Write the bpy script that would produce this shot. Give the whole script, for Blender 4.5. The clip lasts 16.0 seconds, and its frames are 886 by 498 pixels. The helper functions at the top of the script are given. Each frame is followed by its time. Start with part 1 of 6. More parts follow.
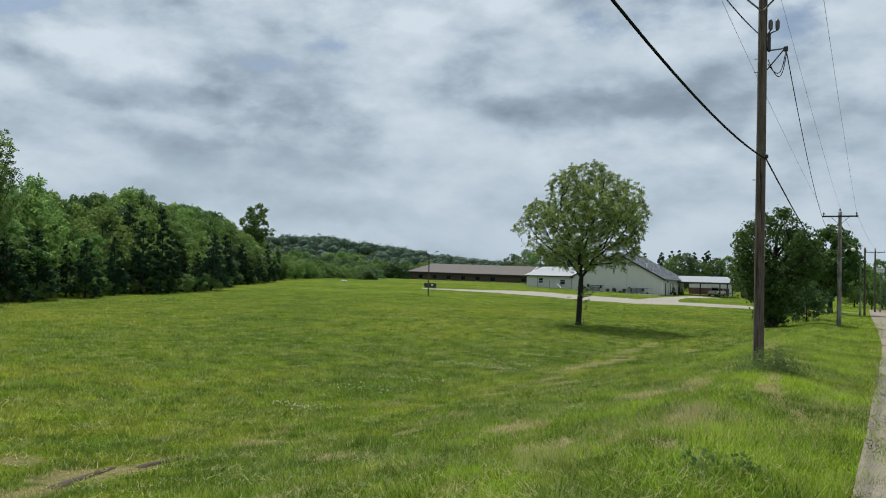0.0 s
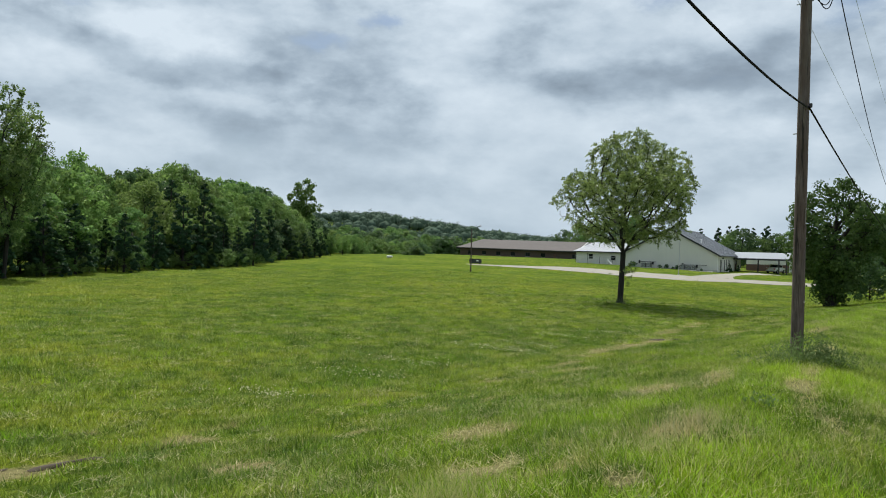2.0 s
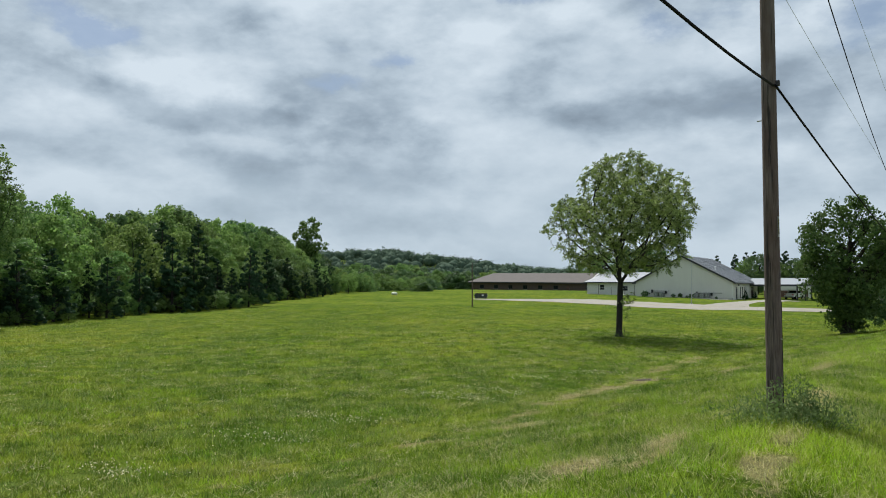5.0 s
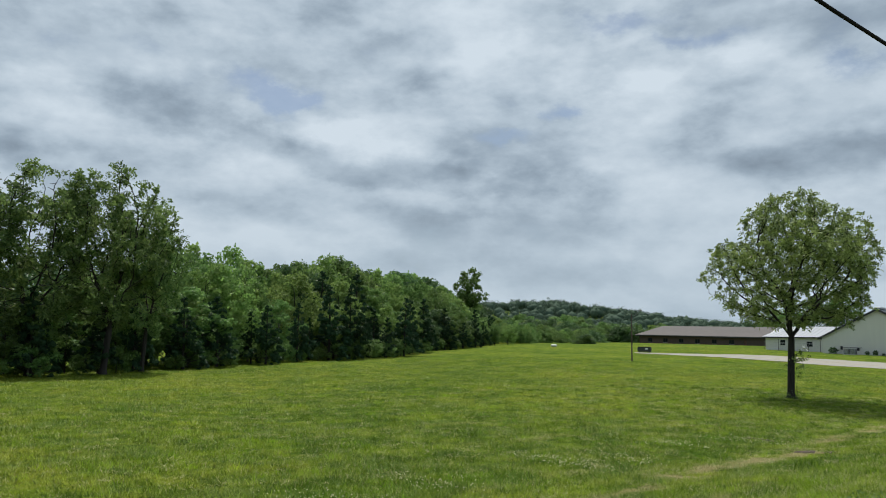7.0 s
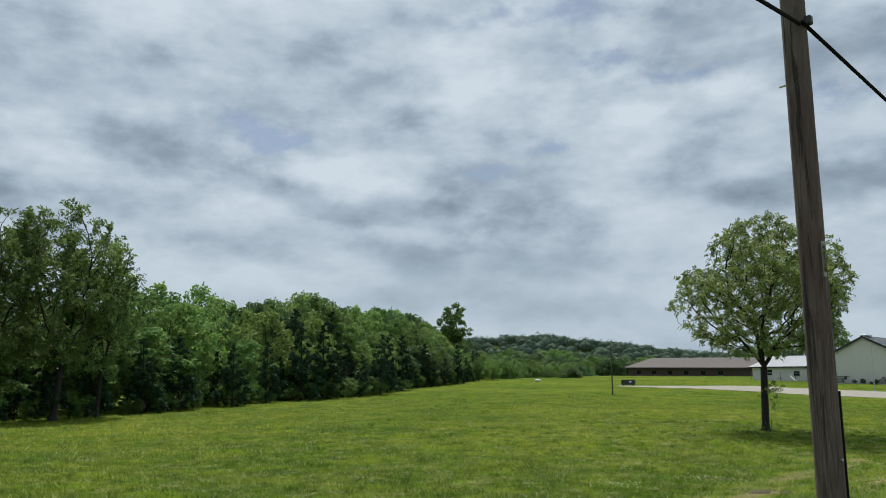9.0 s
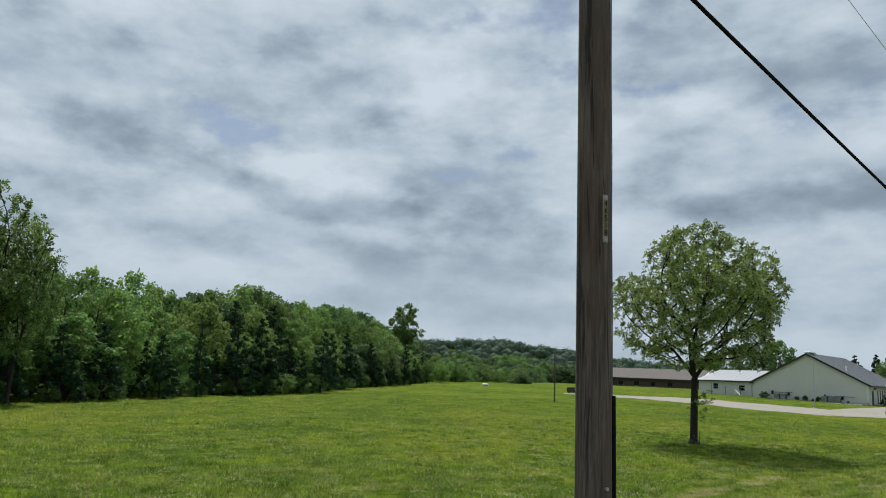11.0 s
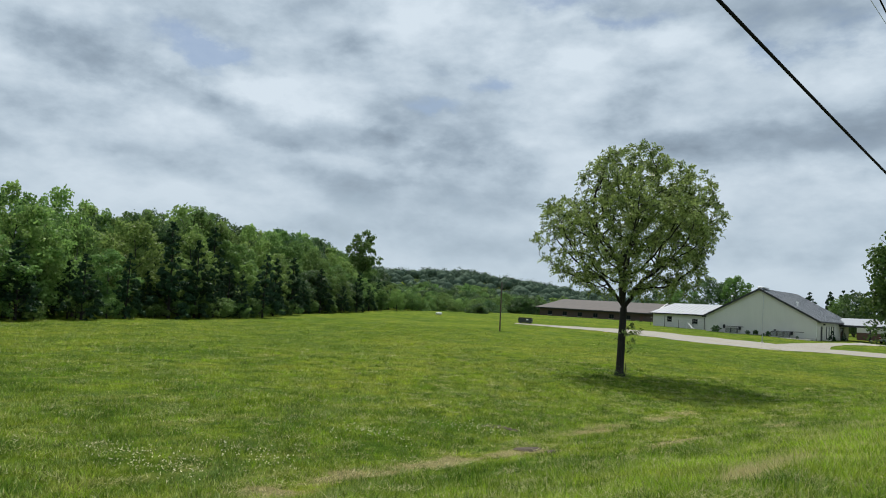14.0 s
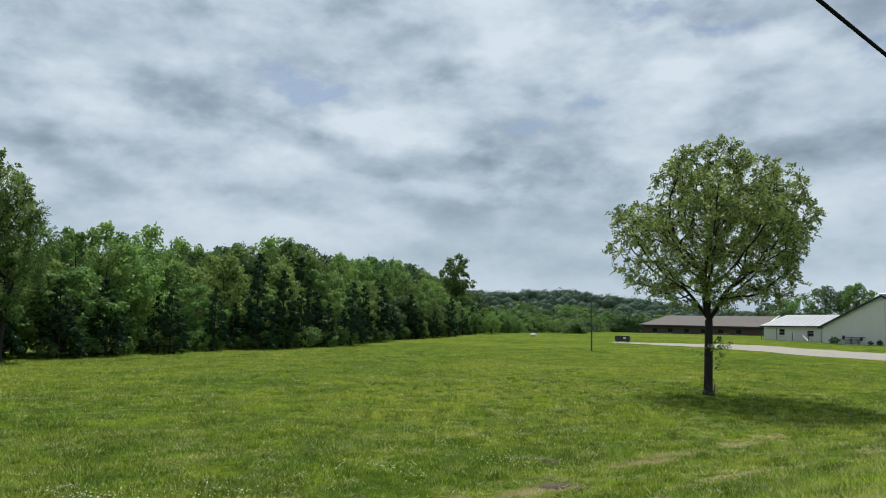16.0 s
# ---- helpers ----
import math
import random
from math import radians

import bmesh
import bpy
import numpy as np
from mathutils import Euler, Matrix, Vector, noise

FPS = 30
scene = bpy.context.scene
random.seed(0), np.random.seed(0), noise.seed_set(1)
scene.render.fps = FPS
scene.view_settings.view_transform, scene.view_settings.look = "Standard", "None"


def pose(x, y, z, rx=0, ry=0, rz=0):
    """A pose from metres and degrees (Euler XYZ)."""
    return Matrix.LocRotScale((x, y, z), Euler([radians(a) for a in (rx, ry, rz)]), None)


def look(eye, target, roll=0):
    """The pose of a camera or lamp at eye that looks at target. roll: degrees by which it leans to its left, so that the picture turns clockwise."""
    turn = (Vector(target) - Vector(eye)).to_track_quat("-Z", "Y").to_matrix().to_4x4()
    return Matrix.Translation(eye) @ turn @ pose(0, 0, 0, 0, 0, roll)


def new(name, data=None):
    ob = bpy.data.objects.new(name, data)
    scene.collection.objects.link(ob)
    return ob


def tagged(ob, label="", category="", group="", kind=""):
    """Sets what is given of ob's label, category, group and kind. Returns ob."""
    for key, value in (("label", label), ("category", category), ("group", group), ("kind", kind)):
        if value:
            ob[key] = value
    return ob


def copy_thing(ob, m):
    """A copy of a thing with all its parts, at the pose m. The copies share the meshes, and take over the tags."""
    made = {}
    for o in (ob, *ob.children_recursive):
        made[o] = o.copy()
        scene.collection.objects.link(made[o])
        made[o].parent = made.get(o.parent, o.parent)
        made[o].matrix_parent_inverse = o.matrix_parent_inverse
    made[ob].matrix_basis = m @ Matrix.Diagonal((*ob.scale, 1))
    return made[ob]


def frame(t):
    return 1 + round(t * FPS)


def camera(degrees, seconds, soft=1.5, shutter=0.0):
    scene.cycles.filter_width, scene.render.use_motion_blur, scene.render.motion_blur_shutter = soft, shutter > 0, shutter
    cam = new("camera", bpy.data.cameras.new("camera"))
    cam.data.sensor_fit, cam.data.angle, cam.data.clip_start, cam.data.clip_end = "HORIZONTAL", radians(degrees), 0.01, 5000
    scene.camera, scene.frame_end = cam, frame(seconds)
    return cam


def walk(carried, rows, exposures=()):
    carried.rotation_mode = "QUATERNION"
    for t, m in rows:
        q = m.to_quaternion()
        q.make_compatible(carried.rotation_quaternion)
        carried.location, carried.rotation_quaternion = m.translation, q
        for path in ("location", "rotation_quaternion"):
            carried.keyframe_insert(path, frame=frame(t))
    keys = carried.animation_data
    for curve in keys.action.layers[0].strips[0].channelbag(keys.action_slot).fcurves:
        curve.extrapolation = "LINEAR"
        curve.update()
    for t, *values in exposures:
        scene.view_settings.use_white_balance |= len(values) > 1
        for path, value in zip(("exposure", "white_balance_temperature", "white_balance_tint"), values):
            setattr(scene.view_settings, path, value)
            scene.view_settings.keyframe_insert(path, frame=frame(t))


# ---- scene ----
# ---- camera ----
cam = camera(59.1, 16.0, 1.0)
# seconds, place, turn to the left of the road, rise, roll
ROWS = [
    (0, -0.005, -0.020, 1.693, 27.25, 2.00, 1.61),
    (0.5, 0.023, 0.658, 1.687, 28.52, 2.20, 0.82),
    (1, 0.060, 1.333, 1.676, 31.81, 1.95, 0.49),
    (1.5, 0.111, 2.006, 1.663, 31.06, 0.51, 1.58),
    (2, 0.158, 2.675, 1.654, 31.15, 0.13, 1.71),
    (2.5, 0.199, 3.342, 1.652, 31.36, 0.30, 2.00),
    (3, 0.242, 4.007, 1.651, 31.18, 0.17, 2.34),
    (5.5, 0.348, 7.274, 1.650, 34.36, 4.98, -1.42),
    (6, 0.374, 7.923, 1.633, 39.94, 8.92, -1.60),
    (6.5, 0.398, 8.565, 1.615, 43.15, 6.65, 1.03),
    (7, 0.425, 9.206, 1.601, 44.80, 6.38, 0.87),
    (7.5, 0.456, 9.852, 1.594, 44.60, 6.59, 0.87),
    (8, 0.492, 10.502, 1.591, 44.25, 7.59, 0.29),
    (8.5, 0.523, 11.148, 1.593, 44.44, 8.68, -0.37),
    (11, 0.752, 14.297, 1.515, 41.46, 9.22, 1.98),
    (11.5, 0.786, 14.919, 1.490, 39.98, 8.55, 2.27),
    (12, 0.797, 15.563, 1.472, 39.59, 7.79, 2.26),
    (12.5, 0.800, 16.249, 1.453, 40.81, 7.28, 2.66),
    (13, 0.810, 16.945, 1.439, 40.30, 6.64, 2.10),
    (13.5, 0.845, 17.651, 1.423, 39.70, 6.43, 3.67),
    (14, 0.881, 18.365, 1.398, 39.14, 4.24, 3.05),
    (14.5, 0.910, 19.086, 1.372, 39.10, 3.75, 2.32),
    (15, 0.924, 19.808, 1.352, 40.11, 4.20, 0.87),
    (15.5, 0.924, 20.525, 1.334, 42.99, 5.20, 1.01),
    (16, 0.920, 21.239, 1.318, 46.67, 5.71, 0.91),
]
# stops by which the clip's camera follows the sky and the field
EXPOSURES = [(0.0, -0.08), (0.7, -0.05), (2.0, 0.07), (3.0, 0.04), (5.5, -0.04), (6.0, -0.12), (7.0, -0.08), (8.5, -0.13), (11.0, -0.14), (11.7, -0.12), (12.7, -0.04), (14.0, 0.0), (16.0, -0.02)]
walk(cam, [(t, pose(x, y, z, 0, 0, turn) @ pose(0, 0, 0, 90 + rise, 0, 0) @ pose(0, 0, 0, 0, 0, roll)) for t, x, y, z, turn, rise, roll in ROWS], EXPOSURES)

# ---- world, sun, exposure ----
SUN_DIR = Vector((-0.41, 0.33, 0.86)).normalized()


class Nodes:
    """A small helper to wire node trees."""

    def __init__(self, tree):
        self.tree = tree
        self.n = tree.nodes
        self.l = tree.links

    def add(self, kind, **props):
        node = self.n.new(kind)
        for key, value in props.items():
            setattr(node, key, value)
        return node

    def link(self, a, b):
        self.l.new(a, b)

    def put(self, socket, value):
        if isinstance(value, bpy.types.NodeSocket):
            self.l.new(value, socket)
        else:
            socket.default_value = value

    def math(self, op, a, b=0.0, c=0.0, clamp=False):
        node = self.add("ShaderNodeMath", operation=op, use_clamp=clamp)
        for s, v in zip(node.inputs, (a, b, c)):
            self.put(s, v)
        return node.outputs[0]

    def noise(self, vec, scale, detail=4.0, rough=0.55, distort=0.0):
        node = self.add("ShaderNodeTexNoise")
        self.put(node.inputs["Vector"], vec)
        node.inputs["Scale"].default_value = scale
        node.inputs["Detail"].default_value = detail
        node.inputs["Roughness"].default_value = rough
        node.inputs["Distortion"].default_value = distort
        return node.outputs["Fac"]

    def ramp(self, fac, stops):
        node = self.add("ShaderNodeValToRGB")
        el = node.color_ramp.elements
        while len(el) < len(stops):
            el.new(0.5)
        for e, (p, c) in zip(el, stops):
            e.position = p
            e.color = (*c, 1) if len(c) == 3 else c
        self.put(node.inputs[0], fac)
        return node.outputs[0]

    def step(self, fac, lo, hi):
        node = self.add("ShaderNodeMapRange", interpolation_type="SMOOTHSTEP")
        self.put(node.inputs[0], fac)
        node.inputs[1].default_value, node.inputs[2].default_value = lo, hi
        return node.outputs[0]

    def mix(self, fac, a, b, blend="MIX"):
        node = self.add("ShaderNodeMix", data_type="RGBA", blend_type=blend)
        self.put(node.inputs[0], fac)
        for s, v in ((node.inputs[6], a), (node.inputs[7], b)):
            self.put(s, v if isinstance(v, bpy.types.NodeSocket) else (*v, 1))
        return node.outputs[2]

    def mapped(self, vec, scale=(1, 1, 1), rot=(0, 0, 0), loc=(0, 0, 0)):
        node = self.add("ShaderNodeMapping")
        self.put(node.inputs[0], vec)
        node.inputs[1].default_value = loc
        node.inputs[2].default_value = [radians(a) for a in rot]
        node.inputs[3].default_value = scale
        return node.outputs[0]


def make_world():
    world = bpy.data.worlds.new("sky")
    scene.world = world
    world.use_nodes = True
    nt = Nodes(world.node_tree)
    nt.n.clear()
    out = nt.add("ShaderNodeOutputWorld")
    sky = nt.add("ShaderNodeTexSky", sky_type="NISHITA", sun_disc=False)
    sky.sun_elevation = math.asin(SUN_DIR.z)
    sky.sun_rotation = math.atan2(SUN_DIR.x, SUN_DIR.y) % (2 * math.pi)
    clear = nt.add("ShaderNodeBackground")
    nt.link(sky.outputs[0], clear.inputs[0])
    clear.inputs[1].default_value = 0.085
    # the cloud deck: a flat layer seen in perspective
    tc = nt.add("ShaderNodeTexCoord").outputs["Generated"]
    sep = nt.add("ShaderNodeSeparateXYZ")
    nt.link(tc, sep.inputs[0])
    up = nt.math("MAXIMUM", sep.outputs[2], 0.0)
    depth = nt.math("ADD", up, 0.24)
    comb = nt.add("ShaderNodeCombineXYZ")
    nt.link(nt.math("DIVIDE", sep.outputs[0], depth), comb.inputs[0])
    nt.link(nt.math("DIVIDE", sep.outputs[1], depth), comb.inputs[1])
    deck = nt.mapped(comb.outputs[0], rot=(0, 0, -38), loc=CLOUD_SHIFT)
    billow = nt.noise(deck, 2.1, 6.0, 0.5, 0.0)
    puff = nt.noise(nt.mapped(tc, scale=(1, 1, 2.0), loc=(3, 1, 5)), 4.0, 8.0, 0.54, 0.0)
    above = nt.noise(nt.mapped(tc, scale=(1, 1, 2.0), loc=(2.985, 1.008, 5.055)), 4.0, 8.0, 0.54, 0.0)
    lit = nt.math("MULTIPLY", nt.math("SUBTRACT", puff, above), 1.4)
    wisp = nt.noise(nt.mapped(tc, scale=(1, 1, 2.2), loc=(7, 2, 1)), 11.0, 8.0, 0.6, 0.0)
    # bearing to the left of the road and height above the horizon, in degrees, with ragged edges
    warp_a = nt.math("MULTIPLY", nt.math("SUBTRACT", nt.noise(nt.mapped(tc, scale=(1, 1, 1.6), loc=(9, 4, 2)), 9.0, 8.0, 0.60), 0.5), 11.0)
    warp_e = nt.math("MULTIPLY", nt.math("SUBTRACT", nt.noise(nt.mapped(tc, scale=(1, 1, 1.6), loc=(1, 8, 6)), 9.0, 8.0, 0.60), 0.5), 4.6)
    az = nt.math("ADD", nt.math("MULTIPLY", nt.math("ARCTAN2", nt.math("MULTIPLY", sep.outputs[0], -1.0), sep.outputs[1]), 180 / math.pi), warp_a)
    el = nt.math("ADD", nt.math("MULTIPLY", nt.math("ARCSINE", sep.outputs[2]), 180 / math.pi), warp_e)

    def bank(az0, el0, wide, high, slope, amount):
        da = nt.math("SUBTRACT", az, az0)
        de = nt.math("SUBTRACT", nt.math("SUBTRACT", el, el0), nt.math("MULTIPLY", da, slope))
        r2 = nt.math("ADD", nt.math("POWER", nt.math("ABSOLUTE", nt.math("DIVIDE", da, wide)), 2.0), nt.math("POWER", nt.math("ABSOLUTE", nt.math("DIVIDE", de, high)), 2.0))
        return nt.math("MULTIPLY", nt.math("EXPONENT", nt.math("MULTIPLY", r2, -1.0)), amount)

    def total(banks):
        s = 0.0
        for row in banks:
            s = nt.math("ADD", bank(*row), s)
        return s

    dark = total(DARK_BANKS)
    bright = total(BRIGHT_BANKS)
    gap = total(BLUE_GAPS)
    v = nt.math("ADD", nt.math("MULTIPLY", nt.math("SUBTRACT", billow, 0.5), 0.26), nt.math("ADD", nt.math("MULTIPLY", nt.math("SUBTRACT", nt.step(puff, 0.37, 0.63), 0.5), 0.34), nt.math("ADD", nt.math("MULTIPLY", nt.math("SUBTRACT", wisp, 0.5), 0.36), nt.math("ADD", lit, 0.65))))
    v = nt.math("SUBTRACT", nt.math("ADD", v, nt.math("MULTIPLY", bright, 0.23)), nt.math("MULTIPLY", nt.step(dark, 0.0, 1.05), 0.30))
    shade = nt.ramp(v, [(0.0, (0.200, 0.256, 0.322)), (0.35, (0.325, 0.408, 0.495)), (0.62, (0.475, 0.572, 0.665)), (1.0, (0.670, 0.765, 0.850))])
    haze = nt.step(sep.outputs[2], 0.24, 0.0)
    colour = nt.mix(nt.math("MULTIPLY", haze, 0.60), shade, (0.470, 0.572, 0.655))
    cloud = nt.add("ShaderNodeBackground")
    nt.link(colour, cloud.inputs[0])
    cloud.inputs[1].default_value = 1.0
    open_sky = nt.math("MULTIPLY", nt.step(nt.math("ADD", gap, nt.math("ADD", nt.math("MULTIPLY", nt.math("SUBTRACT", 0.5, puff), 2.6), nt.math("MULTIPLY", nt.math("SUBTRACT", 0.5, wisp), 1.2))), 0.25, 0.95), 0.75)
    both = nt.add("ShaderNodeMixShader")
    nt.link(open_sky, both.inputs[0])
    nt.link(cloud.outputs[0], both.inputs[1])
    nt.link(clear.outputs[0], both.inputs[2])
    nt.link(both.outputs[0], out.inputs[0])


# banks of cloud: bearing, height, half width, half height, slope, weight
DARK_BANKS = [(64, 14.9, 7.0, 1.6, 0.25, 1.0), (54, 12.7, 6.0, 1.3, 0.2, 0.9), (43, 11.5, 8.0, 1.25, 0.06, 1.1), (36, 11.0, 4.0, 1.0, 0.05, 0.5), (44, 8.9, 7.0, 0.6, 0.05, 0.5),
              (73, 12.4, 4.0, 1.8, 0.0, 0.7), (66, 8.4, 8.0, 1.2, 0.0, 0.45), (46, 17.9, 2.6, 0.9, -0.25, 0.65), (24, 12.1, 5.0, 2.2, 0.0, 0.5), (19, 15.4, 6.0, 2.0, 0.0, 0.45),
              (28, 8.3, 8.0, 1.2, 0.0, 0.35), (46, 23.1, 4.0, 0.8, 0.0, 0.35), (15, 17.3, 4.0, 1.0, 0.0, 0.4), (10, 12.5, 6.0, 2.0, 0.0, 0.35), (18, 14.0, 16.0, 6.0, 0.0, 0.25)]
BRIGHT_BANKS = [(55.5, 15.35, 4.0, 0.6, 0.15, 0.75), (50.5, 14.3, 4.0, 0.7, 0.15, 0.55), (49.5, 19.8, 6.0, 1.2, 0.0, 0.7), (30, 19.6, 8.0, 1.2, 0.0, 0.6), (41.5, 21.0, 6.0, 1.3, 0.0, 0.7), (22.8, 13.2, 2.0, 0.9, -0.3, 0.7),
                (33, 18.2, 6.0, 0.9, 0.0, 0.5), (70, 19.0, 9.0, 2.2, 0.0, 0.8), (48, 7.2, 9.0, 1.0, 0.0, 0.5), (41, 6.2, 8.0, 0.8, 0.0, 0.4), (18.6, 13.9, 3.0, 0.8, 0.0, 0.6), (-1, 11.0, 5.0, 1.5, 0.0, 0.5), (60, 18.5, 6.0, 1.4, 0.1, 0.6)]
BLUE_GAPS = [(56.3, 16.85, 3.6, 0.8, 0.0, 1.3), (35.6, 16.3, 2.8, 0.7, 0.1, 0.9), (40.3, 14.8, 2.5, 0.6, 0.0, 0.6), (31.7, 22.2, 5.0, 0.8, 0.0, 0.75), (27, 20.8, 4.0, 0.6, 0.0, 0.7), (17, 17.6, 5.0, 0.9, 0.0, 0.65), (37, 25.2, 8.0, 1.5, 0.0, 0.9),
             (4, 17.5, 6.0, 2.0, 0.0, 0.85), (43, 17.5, 3.0, 0.7, 0.0, 0.4)]
CLOUD_SHIFT = (2.3, 7.1, 0.0)
make_world()
sun = new("sun", bpy.data.lights.new("sun", "SUN"))
sun.data.energy, sun.data.angle, sun.data.color = 4.4, radians(1.2), (1.0, 0.95, 0.86)
sun.matrix_world = look(SUN_DIR * 50, (0, 0, 0))


# ---- materials ----
def material(name):
    m = bpy.data.materials.new(name)
    m.use_nodes = True
    nt = Nodes(m.node_tree)
    return m, nt, nt.n["Principled BSDF"]


def bump(nt, bsdf, height, strength=0.3, distance=0.02):
    b = nt.add("ShaderNodeBump")
    b.inputs["Strength"].default_value, b.inputs["Distance"].default_value = strength, distance
    nt.link(height, b.inputs["Height"])
    nt.link(b.outputs[0], bsdf.inputs["Normal"])


def plain(name, col, rough=0.6, var=0.12, scale=3.0, fine=40.0, metal=0.0, grime=(0.12, 0.10, 0.08), dirt=0.15, relief=0.15, sheen=0.5):
    """Paint, metal or masonry with stains at one scale and grain at another."""
    m, nt, bsdf = material(name)
    pos = nt.add("ShaderNodeTexCoord").outputs["Object"]
    a = nt.noise(pos, scale, 5, 0.6)
    b = nt.noise(pos, fine, 3, 0.6)
    lo = tuple(c * (1 - var) for c in col)
    hi = tuple(min(1, c * (1 + var)) for c in col)
    c = nt.mix(a, lo, hi)
    c = nt.mix(nt.math("MULTIPLY", nt.step(nt.math("ADD", nt.math("MULTIPLY", a, 0.6), nt.math("MULTIPLY", b, 0.4)), 0.50, 0.72), dirt), c, grime)
    nt.link(c, bsdf.inputs["Base Color"])
    nt.put(bsdf.inputs["Roughness"], nt.math("ADD", nt.math("MULTIPLY", b, 0.2), rough - 0.1))
    bsdf.inputs["Metallic"].default_value = metal
    bsdf.inputs["Specular IOR Level"].default_value = sheen
    if relief:
        bump(nt, bsdf, b, relief, 0.01)
    return m


def attribute(nt, name):
    node = nt.add("ShaderNodeAttribute")
    node.attribute_name = name
    return node.outputs["Fac"]


def grass_colour(nt, pos):
    """Patchy pasture: mid green, yellow-green, dark clover and dry straw."""
    large = nt.noise(pos, 0.055, 3, 0.5)
    mid = nt.noise(pos, 0.42, 4, 0.6)
    small = nt.noise(nt.mapped(pos, scale=(1, 0.7, 1)), 1.5, 7, 0.72)
    rows = nt.mapped(pos, scale=(1, 0.55, 1), rot=(0, 0, 4), loc=(17, 3, 0))
    tone = nt.noise(rows, 0.75, 5, 0.68)
    tone_b = nt.noise(nt.mapped(rows, loc=(5, 41, 0)), 0.6, 5, 0.66)
    c = nt.ramp(nt.math("ADD", nt.math("MULTIPLY", large, 0.45), nt.math("MULTIPLY", mid, 0.55)), [(0.40, (0.070, 0.136, 0.012)), (0.5, (0.138, 0.208, 0.019)), (0.60, (0.230, 0.276, 0.032))])
    c = nt.mix(nt.math("MULTIPLY", nt.step(small, 0.50, 0.60), 0.72), c, (0.042, 0.094, 0.010))
    c = nt.mix(nt.math("MULTIPLY", nt.step(small, 0.46, 0.34), 0.60), c, (0.225, 0.285, 0.046))
    c = nt.mix(nt.math("MULTIPLY", nt.step(tone, 0.50, 0.62), 0.55), c, (0.122, 0.188, 0.048))
    c = nt.mix(nt.math("MULTIPLY", nt.step(tone_b, 0.52, 0.64), 0.60), c, (0.180, 0.270, 0.016))
    clump = nt.noise(nt.mapped(pos, scale=(1, 0.8, 1), loc=(4, 19, 0)), 3.1, 5, 0.66)
    c = nt.mix(nt.math("MULTIPLY", nt.step(clump, 0.53, 0.64), 0.55), c, (0.046, 0.096, 0.012))
    c = nt.mix(nt.math("MULTIPLY", nt.step(clump, 0.44, 0.34), 0.40), c, (0.245, 0.310, 0.060))
    # pale rows of clippings left by the mower
    lines = nt.step(nt.noise(nt.mapped(pos, scale=(1.5, 0.10, 1), rot=(0, 0, 9), loc=(3, 70, 0)), 1.0, 4, 0.6), 0.55, 0.66)
    c = nt.mix(nt.math("MULTIPLY", nt.math("MULTIPLY", lines, nt.step(small, 0.62, 0.42)), 0.45), c, (0.270, 0.290, 0.085))
    # clover, richer green, along the old track
    rag = nt.noise(nt.mapped(pos, loc=(31, 9, 0)), 0.9, 4, 0.65)
    clover = nt.step(nt.math("ADD", attribute(nt, "clover"), nt.math("MULTIPLY", nt.math("SUBTRACT", rag, 0.5), 1.6)), 0.35, 0.7)
    c = nt.mix(nt.math("MULTIPLY", clover, 0.55), c, (0.062, 0.142, 0.013))
    # straw-coloured thatch where wheels and mower have worn the sward
    spots = nt.noise(pos, 1.3, 5, 0.68)
    dry = nt.step(nt.math("ADD", attribute(nt, "dry"), nt.math("MULTIPLY", nt.math("SUBTRACT", spots, 0.5), 2.4)), 0.34, 0.72)
    c = nt.mix(nt.math("MULTIPLY", dry, 0.82), c, (0.315, 0.282, 0.145))
    thin = nt.step(nt.noise(nt.mapped(pos, loc=(8, 55, 0)), 0.9, 5, 0.7), 0.58, 0.74)
    c = nt.mix(nt.math("MULTIPLY", thin, 0.26), c, (0.225, 0.215, 0.065))
    # the verge grows lusher
    sep = nt.add("ShaderNodeSeparateXYZ")
    nt.link(pos, sep.inputs[0])
    lush = nt.math("MULTIPLY", nt.step(sep.outputs[0], -6.5, -2.0), nt.step(mid, 0.35, 0.55))
    return nt.mix(nt.math("MULTIPLY", lush, nt.math("MULTIPLY", nt.step(tone_b, 0.40, 0.58), nt.math("SUBTRACT", 0.62, nt.math("MULTIPLY", dry, 0.5)))), c, (0.225, 0.345, 0.022))


def make_grass_ground():
    m, nt, bsdf = material("grass_ground")
    pos = nt.add("ShaderNodeTexCoord").outputs["Object"]
    c = grass_colour(nt, pos)
    # darker all over, for the soil and the shade beneath the blades
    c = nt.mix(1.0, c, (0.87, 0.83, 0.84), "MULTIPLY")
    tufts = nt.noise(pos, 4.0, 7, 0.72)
    # hollows between tufts get their shade painted into the colour
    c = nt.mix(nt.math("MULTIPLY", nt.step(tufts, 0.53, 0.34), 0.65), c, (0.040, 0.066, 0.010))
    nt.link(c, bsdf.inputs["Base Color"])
    bsdf.inputs["Roughness"].default_value = 1.0
    bsdf.inputs["Specular IOR Level"].default_value = 0.02
    bump(nt, bsdf, nt.math("ADD", tufts, nt.noise(pos, 1.3, 4, 0.6)), 1.0, 0.14)
    return m


